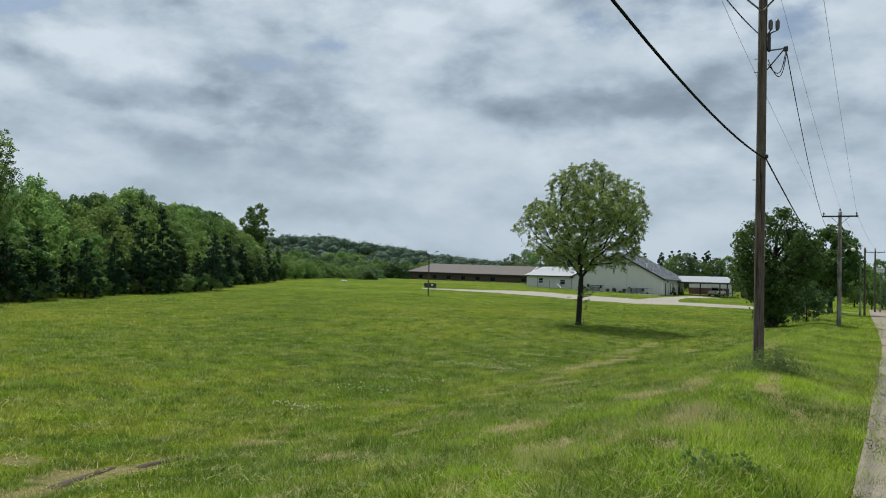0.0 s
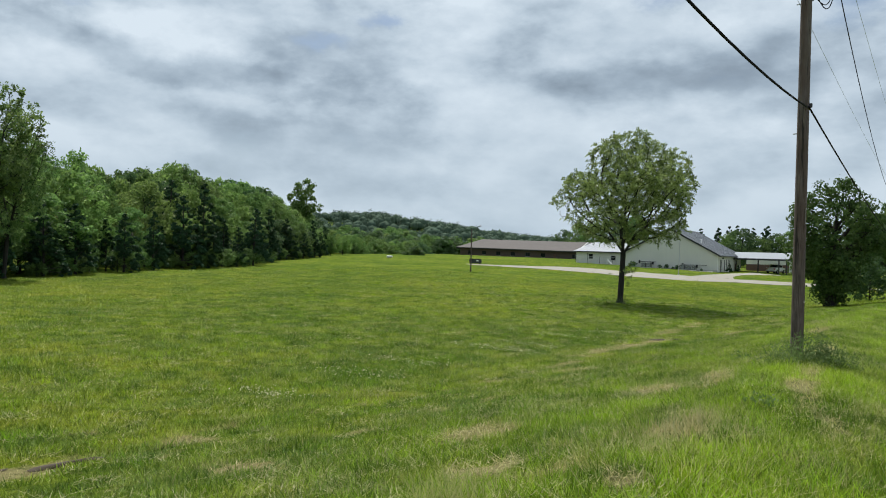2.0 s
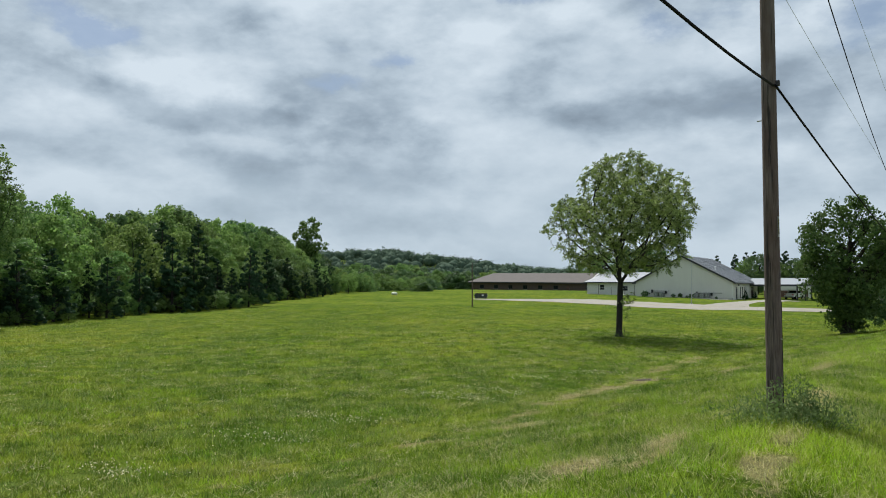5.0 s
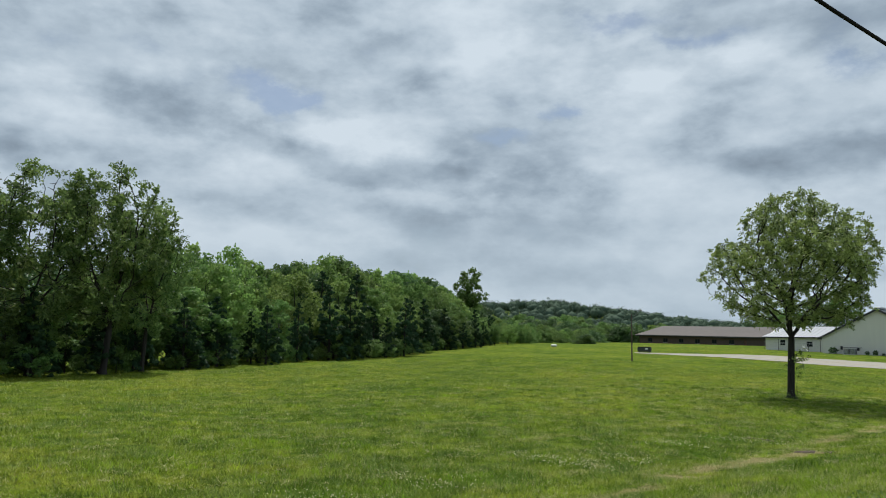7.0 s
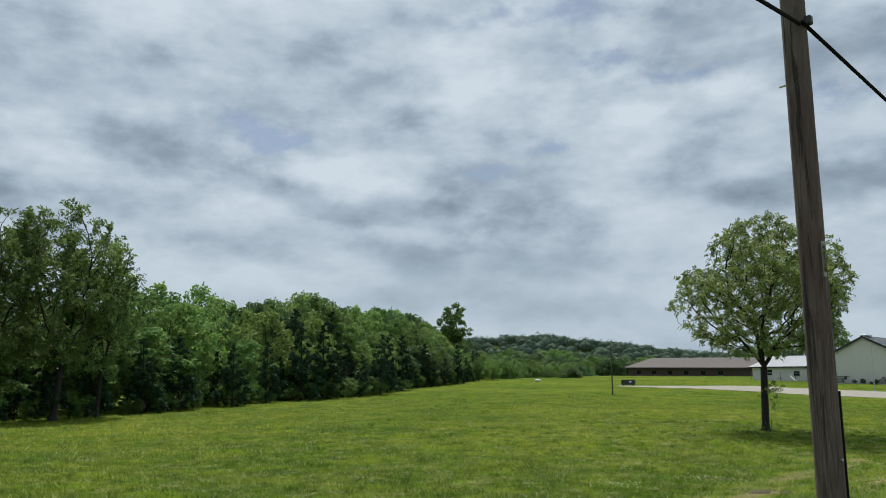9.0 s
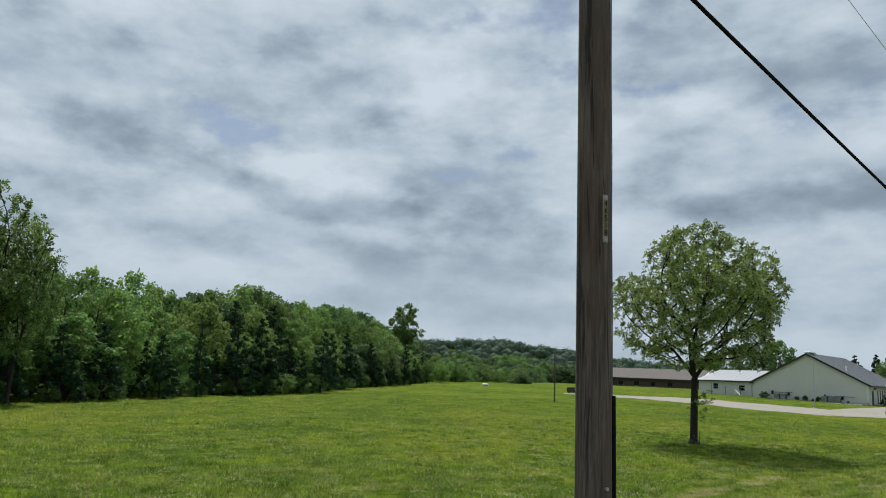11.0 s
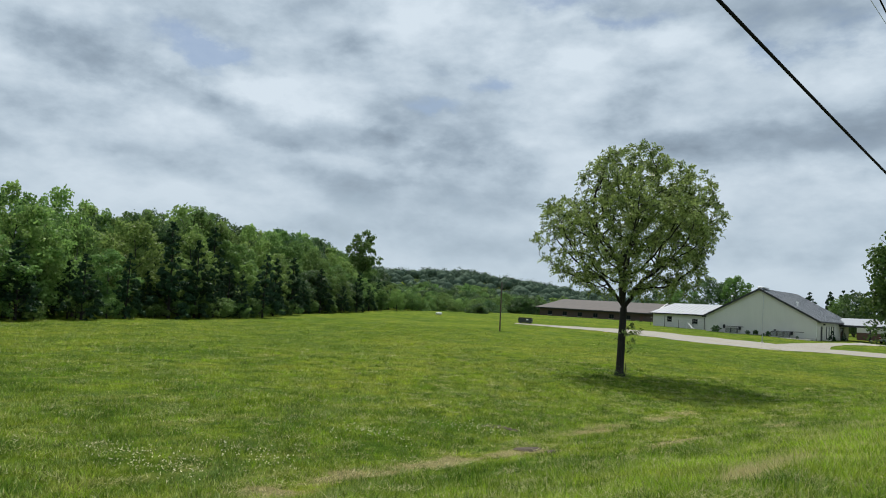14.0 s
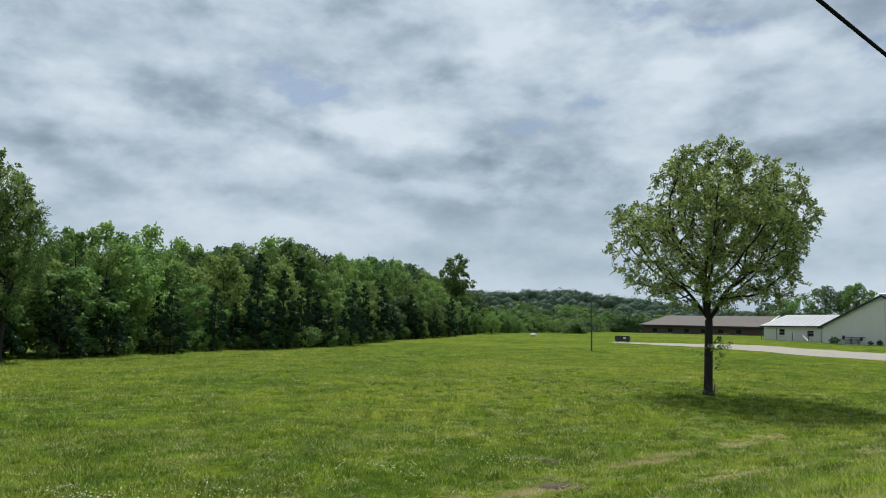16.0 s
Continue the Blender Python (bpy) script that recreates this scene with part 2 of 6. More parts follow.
def make_blades(name="grass_blades", dry=0.0, gain=(1.51, 1.48, 1.30)):
    m, nt, bsdf = material(name)
    pos = nt.add("ShaderNodeTexCoord").outputs["Object"]
    rnd = nt.add("ShaderNodeNewGeometry").outputs["Random Per Island"]
    c = grass_colour(nt, pos)
    c = nt.mix(1.0, c, gain, "MULTIPLY")
    green = nt.step(attribute(nt, "dry"), 0.75, 0.25)
    c = nt.mix(nt.math("MULTIPLY", nt.step(rnd, 0.4, 0.0), nt.math("MULTIPLY", green, 0.55)), c, (0.080, 0.140, 0.014))
    c = nt.mix(nt.math("MULTIPLY", nt.step(rnd, 0.55, 0.9), nt.math("MULTIPLY", green, 0.36)), c, (0.400, 0.490, 0.085))
    c = nt.mix(nt.math("MULTIPLY", nt.step(rnd, 0.92 - dry, 0.99 - dry), 0.6), c, (0.52, 0.46, 0.25))
    nt.link(c, bsdf.inputs["Base Color"])
    bsdf.inputs["Roughness"].default_value = 0.5
    bsdf.inputs["Specular IOR Level"].default_value = 0.18
    tr = nt.add("ShaderNodeBsdfTranslucent")
    nt.link(c, tr.inputs[0])
    mixs = nt.add("ShaderNodeMixShader")
    mixs.inputs[0].default_value = 0.45
    nt.link(bsdf.outputs[0], mixs.inputs[1])
    nt.link(tr.outputs[0], mixs.inputs[2])
    nt.link(mixs.outputs[0], nt.n["Material Output"].inputs[0])
    return m


def leaf_material(name, dark, light, translucent=0.35, tone=0.35, sheen=0.08, single=0.45, bunch=0.55):
    m, nt, bsdf = material(name)
    geo = nt.add("ShaderNodeNewGeometry")
    info = nt.add("ShaderNodeObjectInfo")
    pos = nt.add("ShaderNodeTexCoord").outputs["Object"]
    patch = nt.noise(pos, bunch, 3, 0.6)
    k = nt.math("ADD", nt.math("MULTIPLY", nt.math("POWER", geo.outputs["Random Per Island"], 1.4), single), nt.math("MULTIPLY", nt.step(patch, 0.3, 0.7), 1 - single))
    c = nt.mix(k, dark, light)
    hsv = nt.add("ShaderNodeHueSaturation")
    nt.link(c, hsv.inputs["Color"])
    nt.link(nt.math("ADD", nt.math("MULTIPLY", info.outputs["Random"], 0.022), 0.489), hsv.inputs["Hue"])
    nt.link(nt.math("ADD", nt.math("MULTIPLY", info.outputs["Random"], tone), 1 - tone / 2), hsv.inputs["Value"])
    c = hsv.outputs[0]
    nt.link(c, bsdf.inputs["Base Color"])
    bsdf.inputs["Roughness"].default_value = 0.65 - sheen
    bsdf.inputs["Specular IOR Level"].default_value = sheen
    tr = nt.add("ShaderNodeBsdfTranslucent")
    nt.link(c, tr.inputs[0])
    mixs = nt.add("ShaderNodeMixShader")
    mixs.inputs[0].default_value = translucent
    nt.link(bsdf.outputs[0], mixs.inputs[1])
    nt.link(tr.outputs[0], mixs.inputs[2])
    nt.link(mixs.outputs[0], nt.n["Material Output"].inputs[0])
    return m


def bark_material(name, dark, light, stretch=0.12, scale=9.0):
    m, nt, bsdf = material(name)
    pos = nt.add("ShaderNodeTexCoord").outputs["Object"]
    v = nt.mapped(pos, scale=(1, 1, stretch))
    a = nt.noise(v, scale, 6, 0.65, 0.4)
    b = nt.noise(pos, 1.1, 3, 0.5)
    c = nt.mix(nt.step(a, 0.35, 0.66), dark, light)
    c = nt.mix(nt.math("MULTIPLY", nt.step(b, 0.45, 0.7), 0.4), c, tuple(0.6 * x + 0.02 for x in dark))
    nt.link(c, bsdf.inputs["Base Color"])
    bsdf.inputs["Roughness"].default_value = 0.9
    bump(nt, bsdf, a, 0.7, 0.03)
    return m


def pole_wood(name, dark, light):
    """Weathered treated timber: long grain, checks and stains."""
    m, nt, bsdf = material(name)
    pos = nt.add("ShaderNodeTexCoord").outputs["Object"]
    grain = nt.noise(nt.mapped(pos, scale=(1, 1, 0.055)), 52.0, 7, 0.68, 0.5)
    checks = nt.noise(nt.mapped(pos, scale=(1, 1, 0.045), loc=(3, 3, 1)), 24.0, 4, 0.6, 0.8)
    stain = nt.noise(nt.mapped(pos, scale=(1, 1, 0.28)), 3.2, 4, 0.6)
    c = nt.mix(nt.step(grain, 0.28, 0.72), dark, light)
    grey = nt.noise(nt.mapped(pos, scale=(1, 1, 0.06), loc=(7, 1, 4)), 6.0, 4, 0.6)
    c = nt.mix(nt.math("MULTIPLY", nt.step(grey, 0.46, 0.62), 0.55), c, tuple(0.35 * a + 0.5 * max(light) for a in light))
    c = nt.mix(nt.math("MULTIPLY", nt.step(stain, 0.38, 0.62), 0.66), c, (0.074, 0.042, 0.031))
    fine = nt.noise(nt.mapped(pos, scale=(1, 1, 0.035), loc=(1, 8, 2)), 75.0, 4, 0.62, 0.5)
    c = nt.mix(nt.math("MULTIPLY", nt.step(fine, 0.60, 0.68), 0.6), c, (0.026, 0.019, 0.016))
    crack = nt.step(checks, 0.595, 0.645)
    c = nt.mix(nt.math("MULTIPLY", crack, 0.9), c, (0.018, 0.014, 0.012))
    nt.link(c, bsdf.inputs["Base Color"])
    bsdf.inputs["Roughness"].default_value = 0.85
    bump(nt, bsdf, nt.math("SUBTRACT", grain, nt.math("MULTIPLY", crack, 0.9)), 0.9, 0.016)
    return m


def gravel_material(name, a, b):
    m, nt, bsdf = material(name)
    pos = nt.add("ShaderNodeTexCoord").outputs["Object"]
    vor = nt.add("ShaderNodeTexVoronoi")
    nt.link(pos, vor.inputs["Vector"])
    vor.inputs["Scale"].default_value = 38.0
    n = nt.noise(pos, 0.5, 4, 0.6)
    s = nt.noise(pos, 9.0, 5, 0.7)
    c = nt.mix(s, a, b)
    c = nt.mix(nt.math("MULTIPLY", vor.outputs["Color"], 0.30), c, (0.48, 0.44, 0.38))
    c = nt.mix(nt.math("MULTIPLY", nt.step(n, 0.5, 0.72), 0.45), c, (0.20, 0.19, 0.10))
    nt.link(c, bsdf.inputs["Base Color"])
    bsdf.inputs["Roughness"].default_value = 0.95
    bump(nt, bsdf, vor.outputs["Distance"], 0.8, 0.02)
    return m


def siding_material(name, col, pitch=0.3):
    """Painted sheet-metal wall with standing ribs, faint streaks below them."""
    m, nt, bsdf = material(name)
    pos = nt.add("ShaderNodeTexCoord").outputs["Object"]
    a = nt.noise(nt.mapped(pos, scale=(1, 1, 0.15)), 1.6, 5, 0.6)
    b = nt.noise(pos, 0.35, 3, 0.5)
    c = nt.mix(a, tuple(x * 0.92 for x in col), tuple(min(1, x * 1.06) for x in col))
    c = nt.mix(nt.math("MULTIPLY", nt.step(b, 0.5, 0.75), 0.18), c, tuple(x * 0.75 for x in col))
    nt.link(c, bsdf.inputs["Base Color"])
    bsdf.inputs["Roughness"].default_value = 0.5
    sep = nt.add("ShaderNodeSeparateXYZ")
    nt.link(pos, sep.inputs[0])
    saw = nt.math("ABSOLUTE", nt.math("SINE", nt.math("MULTIPLY", nt.math("ADD", sep.outputs[0], sep.outputs[1]), math.pi / pitch)))
    bump(nt, bsdf, nt.step(saw, 0.25, 0.0), 0.5, 0.02)
    return m


MAT = {
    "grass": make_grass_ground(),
    "blades": make_blades(),
    "straw": make_blades("straw_blades", 0.75),
    "rank": make_blades("rank_blades", 0.0, (0.72, 0.84, 0.62)),
    "lush": make_blades("lush_blades", 0.0, (1.95, 2.05, 1.35)),
    # near-black to pale bunches: shaded and sunlit foliage painted into the leaf colour
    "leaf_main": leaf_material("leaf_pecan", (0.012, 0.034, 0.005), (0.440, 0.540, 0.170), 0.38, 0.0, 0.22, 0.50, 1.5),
    "leaf_mid": leaf_material("leaf_mid_green", (0.064, 0.134, 0.036), (0.226, 0.356, 0.104), 0.50, 0.35, 0.14, 0.6),
    "leaf_lime": leaf_material("leaf_light_green", (0.112, 0.200, 0.046), (0.300, 0.430, 0.128), 0.52, 0.35, 0.14, 0.6),
    "leaf_dark": leaf_material("leaf_dark_green", (0.036, 0.086, 0.034), (0.135, 0.220, 0.082), 0.42, 0.35, 0.20, 0.6),
    "leaf_cedar": leaf_material("leaf_cedar", (0.014, 0.042, 0.020), (0.046, 0.092, 0.040), 0.18),
    "leaf_valley": leaf_material("leaf_valley_woods", (0.050, 0.096, 0.036), (0.110, 0.165, 0.060), 0.25, 0.3, 0.02),
    # distance haze is mixed into this leaf colour: paler, bluer, low contrast
    "leaf_far_hazed": leaf_material("leaf_hazed_far_woods", (0.066, 0.106, 0.078), (0.100, 0.146, 0.100), 0.20, 0.0, 0.02),
    "leaf_airy": leaf_material("leaf_cottonwood", (0.044, 0.100, 0.028), (0.260, 0.370, 0.120), 0.50, 0.2, 0.20, 0.7),
    "leaf_road": leaf_material("leaf_roadside", (0.034, 0.078, 0.022), (0.130, 0.200, 0.058), 0.34, 0.35, 0.10, 0.6),
    "leaf_weed": leaf_material("leaf_weeds", (0.070, 0.125, 0.035), (0.230, 0.310, 0.110), 0.45, 0.0, 0.12),
    "bark": bark_material("bark_dark", (0.009, 0.0075, 0.006), (0.027, 0.023, 0.019)),
    "bark_grey": bark_material("bark_grey", (0.06, 0.052, 0.044), (0.16, 0.14, 0.12)),
    "pole": pole_wood("pole_wood_brown", (0.046, 0.033, 0.027), (0.176, 0.136, 0.114)),
    "pole_grey": pole_wood("pole_wood_grey", (0.17, 0.16, 0.145), (0.33, 0.315, 0.29)),
    "gravel": gravel_material("gravel", (0.15, 0.122, 0.092), (0.26, 0.220, 0.168)),
    "drive": gravel_material("pale_drive", (0.23, 0.215, 0.185), (0.34, 0.322, 0.285)),
    "wall_white": siding_material("siding_white", (0.60, 0.595, 0.55)),
    "wall_wing": siding_material("siding_wing", (0.58, 0.58, 0.555), 0.4),
    "wall_brown": plain("brick_brown", (0.085, 0.060, 0.052), 0.85, 0.25, 1.5, 12.0),
    "roof_grey": plain("roof_grey", (0.165, 0.180, 0.200), 0.55, 0.15, 0.6, 10.0),
    "roof_metal": plain("roof_metal", (0.40, 0.42, 0.445), 0.35, 0.12, 0.5, 8.0, 0.35),
    "roof_brown": plain("roof_brown", (0.105, 0.094, 0.090), 0.85, 0.2, 0.7, 9.0),
    "trim": plain("trim_dark", (0.022, 0.023, 0.026), 0.5),
    "dark": plain("dark_metal", (0.020, 0.020, 0.022), 0.55),
    "black": plain("black_rubber", (0.008, 0.008, 0.009), 0.9, 0.1, dirt=0.0, relief=0.0, sheen=0.1),
    "white": plain("white_paint", (0.74, 0.74, 0.72), 0.4),
    "galv": plain("galvanised_steel", (0.42, 0.43, 0.44), 0.4, 0.12, 4.0, 30.0, 0.7),
    "ceramic": plain("grey_porcelain", (0.085, 0.080, 0.082), 0.4),
    "green_steel": plain("dark_green_steel", (0.018, 0.030, 0.024), 0.5, 0.2, 3.0, 20.0),
    "rust": plain("rusty_brown_boards", (0.105, 0.060, 0.048), 0.85, 0.25, 2.0, 20.0),
    "yellow": plain("yellow_tag", (0.15, 0.130, 0.045), 0.45),
    "tag": plain("aluminium_tag", (0.30, 0.29, 0.26), 0.4, 0.1, 20.0, 80.0, 0.4),
    "ac_grey": plain("grey_steel_case", (0.11, 0.115, 0.12), 0.5),
    "concrete": plain("concrete_pale", (0.47, 0.455, 0.42), 0.85, 0.12, 1.0, 18.0),
    "clover_flower": plain("clover_flower", (0.80, 0.77, 0.50), 0.7),
    "mud": plain("bare_soil", (0.060, 0.045, 0.028), 0.95, 0.3, 4.0, 25.0),
    "stone": plain("gravel_stone", (0.27, 0.232, 0.175), 0.9, 0.25, 9.0, 60.0),
    "red": plain("red_lamp", (0.35, 0.03, 0.02), 0.4),
}


def glass_material():
    m, nt, bsdf = material("dark_window_glass")
    bsdf.inputs["Base Color"].default_value = (0.015, 0.018, 0.022, 1)
    bsdf.inputs["Roughness"].default_value = 0.06
    bsdf.inputs["IOR"].default_value = 1.5
    return m


MAT["glass"] = glass_material()


# ---- mesh helpers ----
def np_mesh(name, verts, faces, mat, smooth=False):
    """A mesh from arrays; all faces have the same number of corners."""
    verts, faces = np.asarray(verts, np.float32), np.asarray(faces, np.int32)
    me = bpy.data.meshes.new(name)
    n, k = faces.shape
    me.vertices.add(len(verts))
    me.vertices.foreach_set("co", verts.ravel())
    me.loops.add(n * k)
    me.loops.foreach_set("vertex_index", faces.ravel())
    me.polygons.add(n)
    me.polygons.foreach_set("loop_start", np.arange(0, n * k, k, dtype=np.int32))
    me.update(calc_edges=True)
    if smooth:
        me.polygons.foreach_set("use_smooth", np.ones(n, bool))
    me.materials.append(mat)
    return me


def part(name, bm, mat, parent, label="", smooth=False):
    """Links a bmesh as one mesh object under a thing or a part."""
    me = bpy.data.meshes.new(name)
    bm.normal_update()
    bm.to_mesh(me)
    bm.free()
    me.materials.append(mat)
    if smooth:
        for p in me.polygons:
            p.use_smooth = True
    ob = new(name, me)
    if parent:
        ob.parent = parent
    return tagged(ob, label)


def linked(name, me, parent, m=None, label=""):
    ob = new(name, me)
    ob.parent = parent
    if m is not None:
        ob.matrix_basis = m
    return tagged(ob, label)


def box(bm, x0, x1, y0, y1, z0, z1, bevel=0.0, m=None):
    r = bmesh.ops.create_cube(bm, size=1.0)
    vs = r["verts"]
    for v in vs:
        v.co = Vector((x0 + (v.co.x + 0.5) * (x1 - x0), y0 + (v.co.y + 0.5) * (y1 - y0), z0 + (v.co.z + 0.5) * (z1 - z0)))
    if bevel:
        es = list({e for v in vs for e in v.link_edges})
        vs = list({v for f in bmesh.ops.bevel(bm, geom=es, offset=bevel, segments=1, affect="EDGES")["faces"] for v in f.verts} | {v for v in vs if v.is_valid})
    if m is not None:
        for v in vs:
            v.co = m @ v.co
    return bm


def prism(bm, outline, a, b):
    """Extrudes an outline, given as points in 3D, along the vector from a to b."""
    shift = Vector(b) - Vector(a)
    lo = [bm.verts.new(Vector(p)) for p in outline]
    hi = [bm.verts.new(Vector(p) + shift) for p in outline]
    n = len(lo)
    bm.faces.new(lo[::-1])
    bm.faces.new(hi)
    for i in range(n):
        bm.faces.new((lo[i], lo[(i + 1) % n], hi[(i + 1) % n], hi[i]))
    bmesh.ops.recalc_face_normals(bm, faces=bm.faces[:])
    return bm


def tube(bm, pts, radii, sides=8, cap=True):
    """A tapered tube along points."""
    pts = [Vector(p) for p in pts]
    rings = []
    for i, p in enumerate(pts):
        d = (pts[min(i + 1, len(pts) - 1)] - pts[max(i - 1, 0)]).normalized()
        u = d.orthogonal().normalized() if i == 0 else (u - d * u.dot(d)).normalized()
        w = d.cross(u)
        r = radii[i] if isinstance(radii, (list, tuple)) else radii
        rings.append([bm.verts.new(p + (u * math.cos(k * 2 * math.pi / sides) + w * math.sin(k * 2 * math.pi / sides)) * r) for k in range(sides)])
    for a, b in zip(rings, rings[1:]):
        for k in range(sides):
            bm.faces.new((a[k], a[(k + 1) % sides], b[(k + 1) % sides], b[k]))
    if cap:
        bm.faces.new(rings[0][::-1])
        bm.faces.new(rings[-1])
    return bm


def thing(name, label, category, m=None, group="", kind=""):
    ob = tagged(new(name), label, category, group, kind)
    ob.empty_display_size = 0.2
    if m is not None:
        ob.matrix_basis = m
    return ob


# ---- terrain ----
def smooth(a, b, x):
    t = np.clip((x - a) / (b - a), 0, 1)
    return t * t * (3 - 2 * t)


def vnoise(x, y, size, seed=0):
    """Smooth random values between 0 and 1 over the plane."""
    x, y = np.asarray(x, float) / size, np.asarray(y, float) / size
    i, j = np.floor(x).astype(np.int64), np.floor(y).astype(np.int64)
    u, v = x - i, y - j
    u, v = u * u * (3 - 2 * u), v * v * (3 - 2 * v)

    def h(a, b):
        n = (a * 374761393 + b * 668265263 + seed * 974634773) & 0xFFFFFFFF
        n = ((n ^ (n >> 13)) * 1274126177) & 0xFFFFFFFF
        return ((n ^ (n >> 16)) & 0xFFFF) / 65535.0

    return (h(i, j) * (1 - u) + h(i + 1, j) * u) * (1 - v) + (h(i, j + 1) * (1 - u) + h(i + 1, j + 1) * u) * v


def road_z(y):
    y = np.asarray(y, float)
    return -0.0196 * np.clip(y, -60, 62) - 0.0125 * np.clip(y - 62, 0, 120)


def field_z(x, y):
    x = np.clip(np.asarray(x, float), -112, 0)
    y = np.clip(np.asarray(y, float), -10, 205)
    u, v = x / 100, y / 100
    return -1.279 - 1.847 * u - 2.87 * v - 4.449 * u * u - 4.673 * u * v + 2.436 * v * v + 1.345 * u * u * v + 1.764 * u * v * v - 0.569 * v ** 3


def hill_z(x, y):
    """A long wooded ridge beyond the valley, lower toward the road."""
    d = np.hypot(x, y)
    az = np.degrees(np.arctan2(-x, y))
    top = 4.4 + 7.6 * smooth(18, 30, az) + 6.5 * smooth(27, 36, az) - 6.0 * smooth(42, 70, az) - 3.0 * smooth(10, -20, az) + 0.5 * np.sin(az * 0.9)
    return top * smooth(300, 450, d) + 0.02 * np.clip(d - 600, 0, 600)


def ground_z(x, y):
    x, y = np.asarray(x, float), np.asarray(y, float)
    r = road_z(y)
    verge = r + 0.20 * np.exp(-((x + 1.5) / 1.2) ** 2) - 0.02
    left = 0.5 * smooth(-1.8, -10.0, x) + 0.5 * np.clip((-1.8 - x) / 8.2, 0, 1)
    z = verge * (1 - left) + field_z(x, y) * left
    side = smooth(3.8, 12, x)
    z = z * (1 - side) + (r - 0.5) * side
    rough = 0.07 * (vnoise(x, y, 3.1, 1) - 0.5) + 0.05 * (vnoise(x, y, 1.2, 2) - 0.5) + 0.16 * (vnoise(x, y, 9.0, 3) - 0.5) * smooth(-6, -14, x)
    far = smooth(220, 420, np.hypot(x, y))
    return (z + rough) * (1 - far) + (hill_z(x, y) - 2.0) * far


def gz(x, y):
    return float(ground_z(x, y))


def line_mask(x, y, points, half):
    """One on a worn line through the points, fading to nought beside it."""
    p = np.array(points, float)
    cx = np.interp(y, p[:, 1], p[:, 0])
    ends = smooth(p[0, 1] - 2, p[0, 1] + 1, y) * smooth(p[-1, 1] + 2, p[-1, 1] - 1, y)
    return np.exp(-((x - cx) / half) ** 2) * ends


# thatch left by the mower: place, radius, length along the rows
DRY_SPOTS = [(-8.7, 28.4, 0.55, 1.3), (-8.6, 30.2, 0.6, 1.0), (-8.2, 32.3, 0.5, 1.0), (-9.0, 36.8, 0.45, 1.1), (-9.4, 42.6, 0.35, 2.2), (-5.8, 34.6, 0.35, 1.3), (-2.3, 29.6, 0.28, 1.9), (-5.1, 39.8, 0.5, 1.1),
             (-8.6, 26.2, 0.8, 0.5), (-7.1, 21.2, 0.65, 0.6), (-3.4, 15.2, 0.55, 0.6), (-2.7, 16.9, 0.25, 0.9), (-1.75, 10.5, 0.30, 1.0), (-3.2, 9.0, 0.35, 0.6), (-1.6, 8.2, 0.22, 0.3), (-4.5, 11.2, 0.5, 0.6),
             (-11.3, 7.8, 0.4, 0.5), (-8.9, 10.9, 0.7, 0.35), (-6.4, 9.3, 0.55, 0.4), (-1.2, 15.4, 0.22, 1.5), (-1.5, 20.9, 0.3, 2.0), (-0.95, 13.3, 0.16, 0.8), (-0.55, 12.0, 0.14, 0.6)]


def dry_mask(x, y):
    x, y = np.asarray(x, float), np.asarray(y, float)
    m = line_mask(x, y, [(-9.5, 5), (-9.5, 9), (-8.0, 20), (-8.3, 24), (-9.1, 29), (-8.4, 33), (-9.3, 37), (-8.8, 41), (-9.6, 45)], 0.7)
    m = m * vnoise(x, y, 2.6, 11) * vnoise(x, y, 0.9, 12) * 1.3
    m = np.maximum(m, vnoise(x, y, 2.2, 13) * 0.55 * line_mask(x, y, [(-3.2, 5), (-2.6, 8), (-1.8, 11), (-2.5, 15), (-2.6, 18), (-2.1, 27), (-2.0, 32)], 0.35))
    m = np.maximum(m, vnoise(x, y, 2.4, 14) * 0.6 * line_mask(x, y, [(-6.7, 10), (-6.7, 14), (-5.2, 20), (-6.0, 24), (-5.0, 33), (-5.5, 40)], 0.45))
    m = np.maximum(m, 0.2 * smooth(-14, -9, x) * smooth(60, 40, y) * smooth(0.1, 0.9, vnoise(x, y, 3.5, 16)))
    thatch = np.zeros(x.shape)
    for sx, sy, a, b in DRY_SPOTS:
        thatch = np.maximum(thatch, 1 - 0.45 * (((x - sx) / a) ** 2 + ((y - sy) / b) ** 2))
    return np.maximum(m, 0.88 * thatch * (0.5 + 0.9 * vnoise(x, y, 0.45, 18)))


def clover_mask(x, y):
    x, y = np.asarray(x, float), np.asarray(y, float)
    return (0.2 + vnoise(x, y, 2.8, 15)) * line_mask(x, y, [(-11.3, 9), (-11.2, 15), (-11.6, 20), (-11.3, 27), (-12.0, 32), (-10.8, 36), (-11.5, 41)], 1.3) * 0.75


def give(me, x, y):
    """Stores the wear of the sward with the mesh's points."""
    for name, fn in (("dry", dry_mask), ("clover", clover_mask)):
        me.attributes.new(name, "FLOAT", "POINT").data.foreach_set("value", fn(x, y).astype(np.float32))


